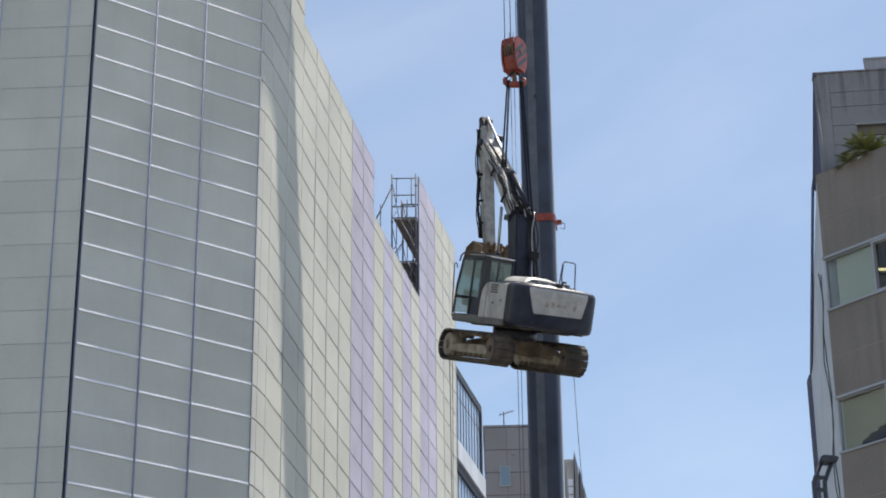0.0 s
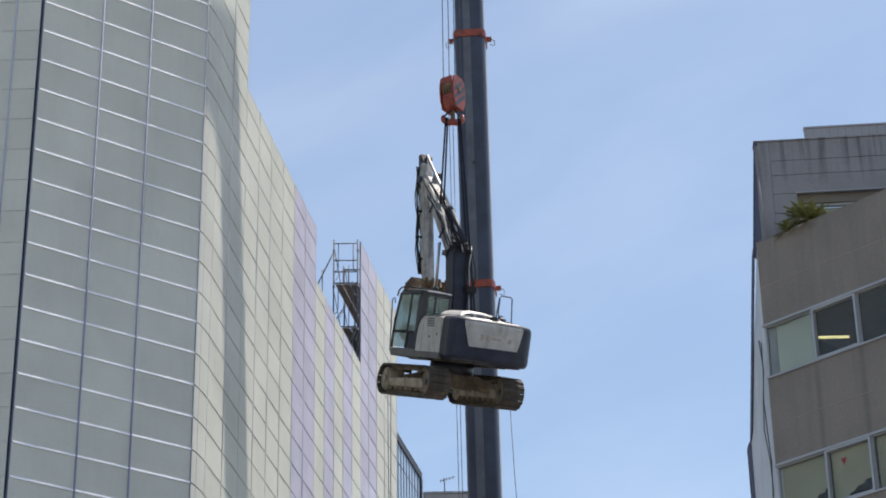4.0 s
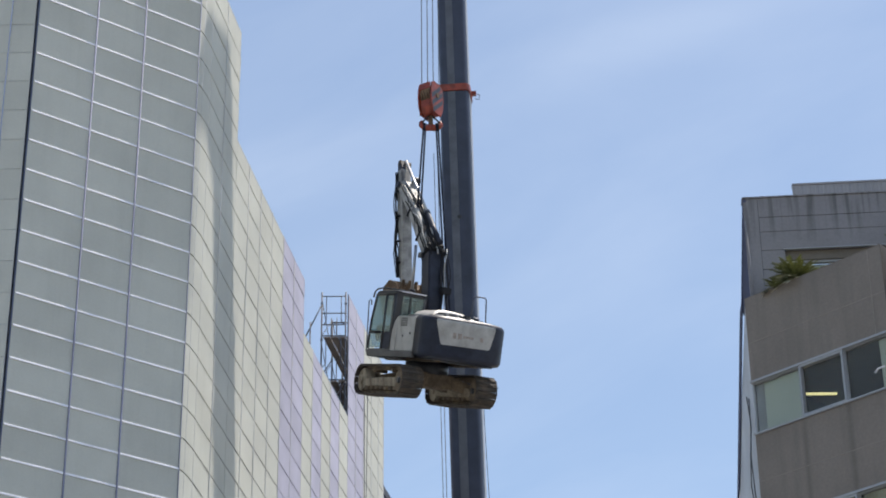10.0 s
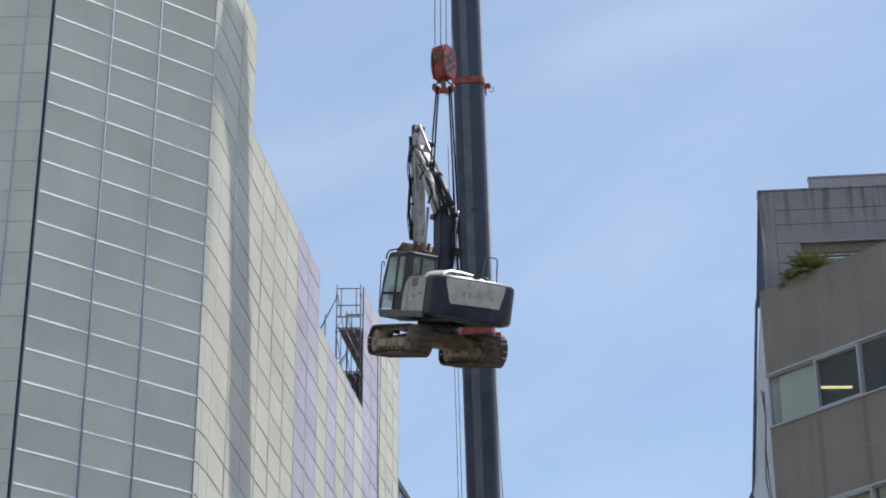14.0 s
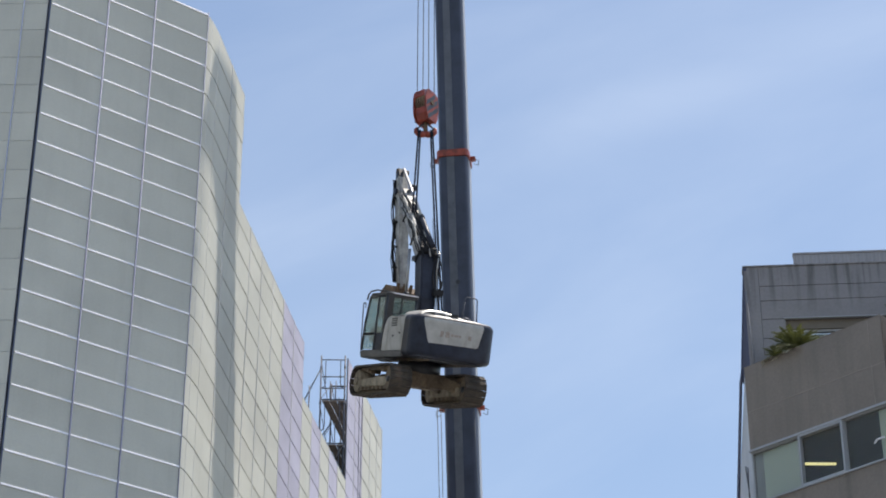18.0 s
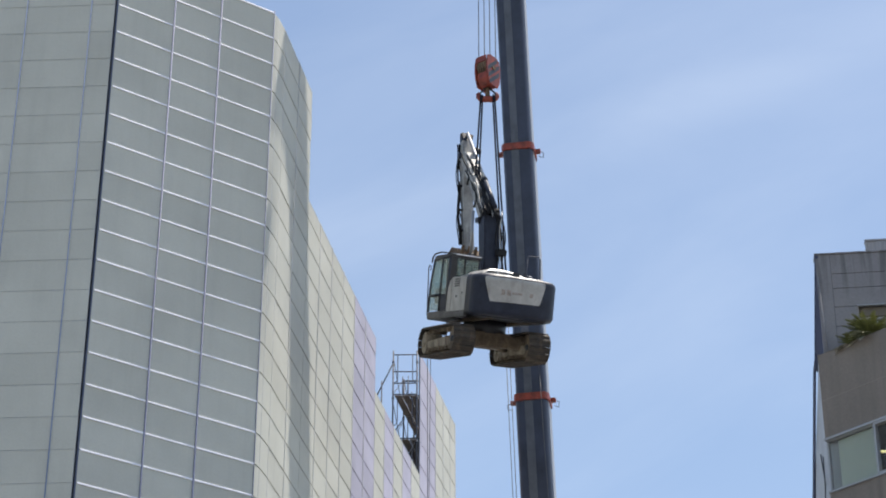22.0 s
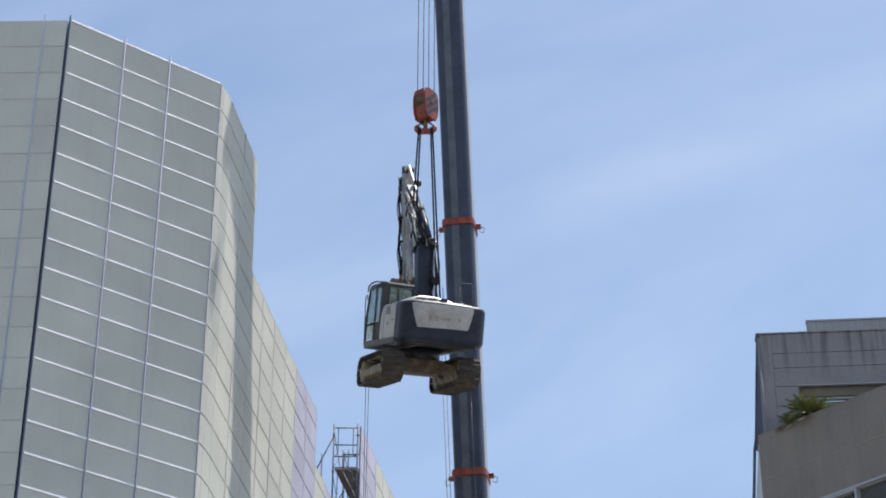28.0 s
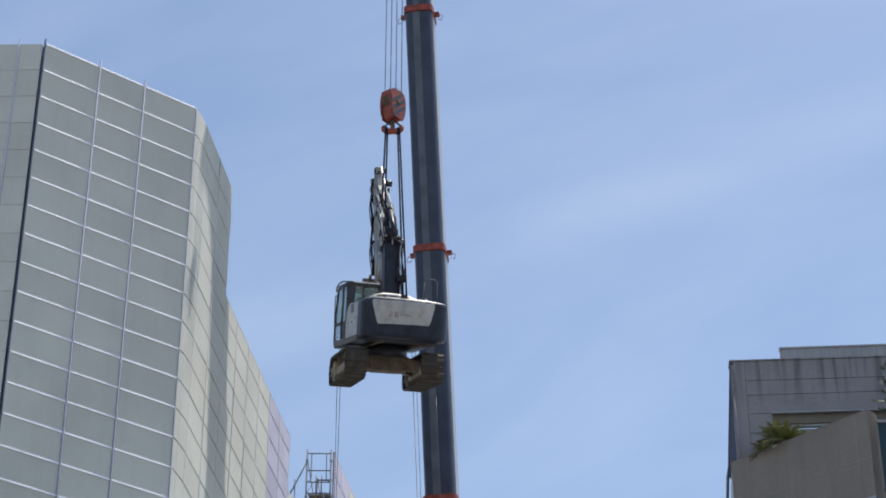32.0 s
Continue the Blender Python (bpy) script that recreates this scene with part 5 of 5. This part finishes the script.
    # near-white strip paints the sun's bright line along the rear roof edge
    part("sunlit_roof_edge", Shape().box(-1.10, -0.29, 0.020, 0.055, zt + 0.052, zt + 0.082), RAIL, cab, "pale strip for the sunlit rear roof edge", bevel=0.008)
    guard = [(-1.27, 1.36, zt - 0.12), (-1.27, 1.32, zt + 0.04), (-1.25, 1.20, zt + 0.13), (-1.22, 0.85, zt + 0.16), (-1.0, 0.62, zt + 0.15), (-0.55, 0.62, zt + 0.15), (-0.34, 0.85, zt + 0.16), (-0.31, 1.20, zt + 0.13), (-0.29, 1.32, zt + 0.04)]
    part("roof_guard", Shape().pipe(guard, 0.024), BLACK, cab)
    part("seat", Shape().box(-1.00, -0.56, 0.42, 0.86, z0 + 0.46, z0 + 0.62).box(-0.98, -0.58, 0.34, 0.46, z0 + 0.60, z0 + 1.18).box(-0.90, -0.66, 0.34, 0.44, z0 + 1.20, z0 + 1.40), BLACK, cab, "black operator's seat with a headrest", bevel=0.04)
    part("console", Shape().box(-1.16, -1.02, 0.6, 1.15, z0 + 0.4, z0 + 0.85).box(-0.56, -0.42, 0.6, 1.15, z0 + 0.4, z0 + 0.85), BLACK, cab, bevel=0.03)
    part("grab_rail", Shape().pipe([(-1.25, 1.41, z0 + 0.05), (-1.23, 1.47, z0 + 0.16), (-1.20, 1.74, z0 + 1.48), (-1.195, 1.73, z0 + 1.55), (-1.185, 1.68, z0 + 1.57), (-1.18, 1.62, z0 + 1.54), (-1.18, 1.60, z0 + 1.42)], 0.017), PIPE, cab)
    part("wiper", Shape().pipe([(-0.95, 1.39, z0 + 0.70), (-0.90, 1.37, z0 + 1.15), (-0.86, 1.27, z0 + 1.50)], 0.010), BLACK, cab)
    # --- hand rails on the other side
    part("hand_rail", Shape().pipe([(0.84, -0.60, z0 + 1.05), (0.87, -0.62, z0 + 1.90), (0.92, -0.63, z0 + 1.97), (1.20, -0.68, z0 + 1.97), (1.24, -0.70, z0 + 1.92), (1.24, -0.86, z0 + 1.05)], 0.02), PIPE, root)
    part("hand_rail", Shape().pipe([(0.82, -0.85, z0 + 1.10), (0.84, -0.70, z0 + 1.55), (0.88, -0.64, z0 + 1.88)], 0.018), PIPE, root)
    part("hand_rail", Shape().pipe([(0.92, 0.5, z0 + 1.0), (0.92, 0.5, z0 + 1.45), (1.18, 0.5, z0 + 1.48), (1.20, 0.5, z0 + 1.0)], 0.02), PIPE, root)
    part("filler_cap", Shape().tube((1.06, -1.0, z0 + 1.10), (1.06, -1.0, z0 + 1.24), 0.10, n=12), BLACK, root)
    part("mirror", Shape().tube((0.98, -0.66, z0 + 1.32), (0.98, -0.69, z0 + 1.33), 0.10, n=14), PIPE, root)
    part("work_light", Shape().tube((0.82, -0.95, z0 + 1.24), (0.80, -1.04, z0 + 1.26), 0.085, 0.095, n=14), RAIL, root, "small pale round work light", bevel=0.01)
    part("light_bracket", Shape().tube((0.83, -0.93, z0 + 1.10), (0.83, -0.93, z0 + 1.24), 0.02, n=6), BLACK, root)
    # --- boom, arm and bucket, folded, a little off the machine's middle plane
    ax = Matrix.Translation((0.13, 0, 0)) @ Matrix.Rotation(radians(-6.0), 4, "Z")
    foot, knee, apex = (0.35, z0 + 0.55), (0.97, z0 + 3.12), (3.66, z0 + 5.32)
    mid = (2.30, z0 + 4.32)
    part("boom_lower", Shape().prism(girder([foot, (0.58, z0 + 1.8), knee], [0.40, 0.50, 0.56], 0.46), (0.46, 0, 0)), DARK_BLUE, root, "dark lower half of the bent boom", m=ax, bevel=0.03)
    upper = part("boom_upper", Shape().prism(girder([(knee[0] + 0.05, knee[1] + 0.05), mid, apex], [0.50, 0.46, 0.34], 0.42), (0.42, 0, 0)), ARM_WHITE, root, "white upper half of the bent boom", m=ax, bevel=0.03)
    part("arm_pin", Shape().tube((-0.30, *apex), (0.30, *apex), 0.10, n=14), DARK_BLUE, upper)
    part("apex_boss", Shape().tube((0.10, 3.44, z0 + 5.50), (0.34, 3.44, z0 + 5.50), 0.10, n=12), BLACK, upper, "dark boss at the end of the boom", bevel=0.015)
    tipp = (2.62, z0 + 2.25)
    ext = (4.22, z0 + 6.12)
    armo = part("arm", Shape().prism(girder([(4.04, z0 + 5.78), (3.78, z0 + 5.30), (3.42, z0 + 4.30), tipp], [0.36, 0.46, 0.40, 0.26], 0.30), (0.30, 0, 0)), ARM_WHITE, root, "white arm folded down towards the cab", m=ax, bevel=0.025)
    part("arm_head", Shape().prism(girder([ext, (4.02, z0 + 5.74)], [0.15, 0.34], 0.24), (0.24, 0, 0)), DARK_BLUE, armo, "dark worn head of the arm", bevel=0.03)
    part("arm_pin", Shape().tube((-0.12, ext[0] - 0.05, ext[1] - 0.09), (0.26, ext[0] - 0.05, ext[1] - 0.09), 0.085, n=14), MUD, armo, "dark greasy pin boss")

    def ram(a, b, x, r, f, host, mat=DARK_BLUE, thin=0.55):
        a, b = Vector((x, *a)), Vector((x, *b))
        cyl = part("cylinder", Shape().tube(a, a.lerp(b, f), r, n=14), mat, host, m=ax)
        part("piston_rod", Shape().tube(a.lerp(b, f), b, r * thin, n=12), STEEL, cyl, "bright steel rod")
        part("gland", Shape().tube(a.lerp(b, f - 0.02), a.lerp(b, f + 0.015), r * 1.12, n=14), BLACK, cyl)
    ram((1.10, z0 + 0.35), (1.50, z0 + 3.35), -0.33, 0.080, 0.55, root)
    ram((1.10, z0 + 0.35), (1.50, z0 + 3.35), 0.33, 0.080, 0.55, root)
    ram((0.66, z0 + 3.44), (4.06, z0 + 6.12), 0.06, 0.075, 0.36, root, DARK_BLUE, 0.62)
    ram((3.92, z0 + 4.75), (3.00, z0 + 2.7), 0.0, 0.07, 0.55, root)
    # hoses and hard lines along the arms
    rng = random.Random(11)
    d = Vector((apex[0] - knee[0], apex[1] - knee[1])).normalized()
    up = Vector((-d.y, d.x))
    ln = (Vector(apex) - Vector(knee)).length
    for k in range(28):
        x = -0.25 + 0.50 * (k * 0.618 % 1.0)
        lift = 0.20 + 0.16 * (1 - abs(x) / 0.25) + rng.uniform(-0.03, 0.04) if abs(x) < 0.21 else rng.uniform(0.06, 0.28)
        pts = []
        start, stop = rng.uniform(-0.12, 0.02), rng.uniform(0.66, 0.98)
        for i in range(10):
            t = i / 9
            along = ln * (start + (stop - start) * t)
            off = lift * (1.0 - 0.45 * t) + 0.05 * math.sin(t * 8 + k * 1.3) + (0.08 if 0.3 < t < 0.8 else 0.0) * rng.random()
            p = Vector(knee) + d * along + up * off
            pts.append((x + rng.uniform(-0.02, 0.02), p.x, p.y))
        part("hard_line" if k % 9 == 4 else "hose", Shape().pipe(pts, rng.choice((0.020, 0.024, 0.030))), ARM_WHITE if k % 9 == 4 else RUBBER, root, "bright hydraulic pipe" if k % 9 == 4 else "", m=ax)
    # clamps where the two halves of the boom meet
    for along, thick, w in ((0.05, 0.12, 0.33), (0.9, 0.06, 0.28), (2.1, 0.06, 0.24)):
        p = Vector(knee) + d * along
        q = [p + up * w - d * thick / 2, p + up * w + d * thick / 2, p - up * w * 0.82 + d * thick / 2, p - up * w * 0.82 - d * thick / 2]
        part("hose_clamp", Shape().prism([(-0.25, v.x, v.y) for v in q], (0.50, 0, 0)), RUBBER, upper, bevel=0.015)
    part("knee_bracket", Shape().box(-0.30, -0.22, knee[0] + 0.08, knee[0] + 0.36, knee[1] - 0.14, knee[1] + 0.02), BLACK, upper, "dark hose bracket", bevel=0.015)
    # hoses that drop from the elbow down the back of the lower boom
    for k in range(5):
        x = 0.14 + 0.045 * k
        pts = [(x + 0.03 * math.sin(i * 1.1 + k), knee[0] - 0.30 - 0.03 * k - 0.52 * t + 0.07 * math.sin(t * 7 + k * 2), knee[1] + 0.18 - 1.95 * t) for i, t in enumerate([j / 9 for j in range(10)])]
        part("hard_line" if k == 2 else "hose", Shape().pipe(pts, (0.022, 0.018, 0.016, 0.024, 0.020)[k]), STEEL if k == 2 else RUBBER, root, "", m=ax)
    part("hose_clamp", Shape().box(0.10, 0.38, 0.12, 0.42, z0 + 1.95, z0 + 2.15), RUBBER, root, "dark hose clamp behind the boom", m=ax, bevel=0.02)
    for k in range(7):
        x = -0.25 + 0.03 * k
        pts, slack = [], rng.uniform(0.05, 0.13)
        for i in range(19):
            t = i / 18
            sway = slack * math.sin(t * (9 + 2 * k) + k * 1.7) * math.sin(math.pi * min(1.0, t * 1.15))
            pts.append((x + 0.03 * math.sin(t * 14 + k), apex[0] + 0.36 - 1.10 * t + 0.06 * math.sin(math.pi * t) + sway, apex[1] + 0.40 - 3.25 * t))
        part("hose", Shape().pipe(pts, rng.choice((0.016, 0.020, 0.026))), RUBBER, root, m=ax)
    for t in (0.18, 0.42, 0.66, 0.86):
        y, z = apex[0] + 0.30 - 1.10 * t, apex[1] + 0.40 - 3.25 * t
        part("hose_bracket", Shape().box(-0.26, -0.05, y - 0.10, y + 0.07, z - 0.03, z + 0.03), RUBBER, root, "", m=ax, bevel=0.01)
    # bucket tucked over the cab
    bo = [(2.80, z0 + 2.25), (3.20, z0 + 2.05), (3.30, z0 + 1.65), (3.05, z0 + 1.25), (2.50, z0 + 1.15), (1.98, z0 + 1.75), (2.05, z0 + 1.98), (2.20, z0 + 1.78), (2.55, z0 + 1.45), (2.85, z0 + 1.62), (2.75, z0 + 1.95), (2.55, z0 + 2.05)]
    bucket = part("bucket", Shape().prism([(-0.50, y, z - 0.04) for y, z in bo], (1.0, 0, 0)), RUST, root, "rusty digging bucket", m=ax @ Matrix.Translation((-0.02, -0.12, 0.13)), bevel=0.015)
    for sx in (-0.50, 0.46):
        part("side_plate", Shape().prism([(sx, y, z - 0.04) for y, z in bo[:6] + [(2.20, z0 + 2.12)]], (0.04, 0, 0)), RUST, bucket)
    for i in range(5):
        x = -0.46 + i * 0.205
        part("tooth", Shape().prism([(x, 2.12, z0 + 1.84), (x, 1.92, z0 + 2.20), (x, 1.95, z0 + 1.78)], (0.09, 0, 0)), RUST, bucket)
    return root


machine = excavator()


# where the belts meet the machine, and the side of the hook that they hang from
BELTS = (((0.27, 2.20, 5.55), -0.19), ((0.52, 0.05, 2.25), 0.19))
BELT_LENGTHS = (2.95, 6.75)


def belt(length):
    root = thing("sling", pose(0, 56, 33), "dark webbing sling between the hook and the machine", "sling", "lifting slings")
    for sx in (-1, 1):
        strand = [(sx * 0.003, 0), (sx * 0.056, 0), (sx * 0.078, -length), (sx * 0.024, -length)]
        part("strand", Shape().prism([(x, -0.016, z) for x, z in strand], (0, 0.032, 0)), SLING, root, bevel=0.006)
    part("eye", Shape().tube((-0.055, 0, 0.0), (0.055, 0, 0.0), 0.13, n=14), SLING, root, "sling eye laid over the hook", bevel=0.02)
    return root


belts = [belt(n) for n in BELT_LENGTHS]

# thin lines that hang from the crawlers
TAGS = ((-1.02, 1.62, -0.06), (1.10, -1.52, -0.06), (-0.92, 1.62, -0.06))


def tag_line(length, lean):
    root = thing("tag_line", pose(0, 56, 25), "thin tag line hanging from the crawler", "rope", "tag lines")
    part("rope", Shape().pipe([(0, 0, 0.1), (lean * 0.8, 0, -2), (lean * 2.4, 0, -5), (lean * 4.0, 0, -9), (lean * 8, 0, -length)], 0.009), CABLE, root)
    return root


tags = [tag_line(22.0, n) for n in (0.01, 0.09, -0.015)]


# ---- small things past and before the buildings ----
def street_lamp():
    """A dark twin-tube lamp standard that bends over at the top; it stands on the pavement."""
    y = 30.0
    root = thing("street_lamp", pose(4.50, y, -0.24), "black twin-tube street lamp with a flat wedge head", "lamp")
    for dx in (-0.02, 0.135):
        pts = [(dx, 0, 0.24), (dx, 0, 11.76), (dx + 0.12, 0, 12.04)]
        part("tube", Shape().pipe(pts, 0.034, n=10), BLACK, root)
    for z in (3.0, 6.0, 9.0, 11.62, 11.80):
        part("cross_bar", Shape().box(-0.02, 0.135, -0.03, 0.03, z, z + 0.05), BLACK, root)
    head = [(0.10, 0, 12.13), (0.08, 0, 12.07), (0.14, 0, 12.03), (0.28, 0, 12.03), (0.36, 0, 12.09), (0.34, 0, 12.125), (0.16, 0, 12.15)]
    part("lamp_head", Shape().prism([(x, -0.09, z) for x, _, z in head], (0, 0.18, 0)), BLACK, root, bevel=0.015)
    part("base_plate", Shape().box(-0.1, 0.32, -0.15, 0.15, 0.24, 0.5), BLACK, root, bevel=0.02)


street_lamp()


def far_fin_building():
    root = thing("apartment_block", pose(0, 0, 0), "pale grey block with a thin upright fin, far down the street", "building")
    y = 125.0
    part("wall", Shape().box(2.6, 4.45, y, y + 10, 0, 44.65), FIN_WALL, root)
    part("wall", Shape().box(4.0, 4.40, y - 1.2, y, 0, 44.1), FIN_WALL, root)
    part("fin", Shape().prism([(4.45, y - 1.5, 0), (4.66, y - 1.5, 0), (4.66, y - 1.5, 43.6), (4.45, y - 1.5, 44.7)], (0, 4.0, 0)), CONCRETE, root, "thin grey fin")
    part("fin", Shape().prism([(4.74, y - 1.0, 0), (4.92, y - 1.0, 0), (4.92, y - 1.0, 42.8), (4.74, y - 1.0, 43.9)], (0, 4.0, 0)), CONCRETE, root)
    part("fin", Shape().prism([(4.98, y - 0.8, 0), (5.12, y - 0.8, 0), (5.12, y - 0.8, 42.0), (4.98, y - 0.8, 42.8)], (0, 4.0, 0)), FIN_WALL, root)
    for k in range(6):
        win = part("window", Shape().box(4.06, 4.34, y - 1.24, y - 1.19, 42.60 - k * 0.50, 43.0 - k * 0.50), RAIL, root, "white blind behind a small pane")


far_fin_building()


# ---- what moves ----
HANG_Y = 57.0


def hung(x, z, turn):
    """The machine in its slings: nose up, slowly turning."""
    return Matrix.Translation((x, HANG_Y, z)) @ Matrix.Rotation(radians(turn), 4, "Z") @ Matrix.Rotation(radians(22.55), 4, "X") @ Matrix.Rotation(radians(-4.4), 4, "Y")


def between(a, b):
    """A pose at a whose -z looks at b."""
    way = (Vector(b) - Vector(a)).normalized()
    z = -way
    x = Vector((0, 1, 0)).cross(z).normalized()
    return Matrix.Translation(a) @ Matrix((x, z.cross(x), z)).transposed().to_4x4()


def motions():
    # the boom slews slowly; its foot swings a little with the turntable
    slew = ((0, 1.429, 1.601), (3, 1.334, 1.704), (6, 1.236, 1.818), (10, 1.143, 1.952), (14, 1.099, 2.076), (19, 1.037, 2.221), (23, 0.925, 2.37), (28, 0.831, 2.474), (32, 0.724, 2.541))
    walk(boom, [(t, boom_pose(x, foot, 4.3 + 0.15 * t)) for t, x, foot in slew])
    turns = ((0, 35.2), (7, 33.2), (13, 31.4), (19, 28.8), (22, 27.2), (25, 25.3), (28, 22.5), (30, 20.3), (32, 17.9))

    def turn_at(t):
        for (t0, a), (t1, b) in zip(turns[:-1], turns[1:]):
            if t <= t1:
                return a + (b - a) * (t - t0) / (t1 - t0)
        return turns[-1][1]

    # seconds, the machine's x and height, the hook's x and height
    machine_rows, block_rows, belt_rows, tag_rows = [], [], [[] for _ in belts], []
    for t, x, z, hx, hz in (
            (0, 0.383, 24.131, 0.594, 32.922),
            (1, 0.370, 24.396, 0.574, 33.161),
            (2, 0.350, 24.632, 0.552, 33.428),
            (3, 0.332, 24.866, 0.521, 33.658),
            (5.5, 0.218, 25.478, 0.435, 34.279),
            (6, 0.190, 25.618, 0.418, 34.421),
            (7, 0.118, 25.897, 0.339, 34.706),
            (8, 0.060, 26.177, 0.285, 34.995),
            (9, 0.011, 26.475, 0.226, 35.299),
            (10, -0.028, 26.759, 0.158, 35.570),
            (11, -0.065, 27.034, 0.124, 35.858),
            (12, -0.081, 27.307, 0.094, 36.125),
            (13, -0.086, 27.526, 0.092, 36.374),
            (14, -0.104, 27.768, 0.089, 36.615),
            (16.5, -0.167, 28.395, 0.008, 37.252),
            (17, -0.168, 28.529, -0.009, 37.349),
            (18, -0.204, 28.789, -0.065, 37.645),
            (19, -0.256, 29.072, -0.098, 37.914),
            (20, -0.290, 29.332, -0.140, 38.163),
            (21, -0.333, 29.604, -0.188, 38.429),
            (22, -0.371, 29.878, -0.223, 38.690),
            (23, -0.413, 30.141, -0.266, 38.971),
            (24, -0.454, 30.395, -0.306, 39.233),
            (25, -0.457, 30.651, -0.336, 39.476),
            (27.5, -0.515, 31.292, -0.428, 40.136),
            (28, -0.566, 31.425, -0.462, 40.268),
            (29, -0.610, 31.691, -0.522, 40.519),
            (30, -0.667, 31.937, -0.594, 40.760),
            (31, -0.710, 32.160, -0.665, 40.979),
            (32, -0.743, 32.366, -0.719, 41.245)):
        m = hung(x, z, turn_at(t))
        machine_rows.append((t, m))
        block_rows.append((t, pose(hx + 0.10, HANG_Y, hz + 0.84, 0, 0, turn_at(t) * 0.6 + 38)))
        for k, (at, side) in enumerate(BELTS):
            belt_rows[k].append((t, between((hx + 0.10 + side, HANG_Y, hz + 0.02), m @ Vector(at))))
        for k, at in enumerate(TAGS):
            tag_rows.append((k, t, Matrix.Translation(m @ Vector(at))))
    walk(machine, machine_rows)
    walk(block, block_rows)
    for b, r in zip(belts, belt_rows):
        walk(b, r)
    for k, line in enumerate(tags):
        walk(line, [(t, p) for j, t, p in tag_rows if j == k])


motions()
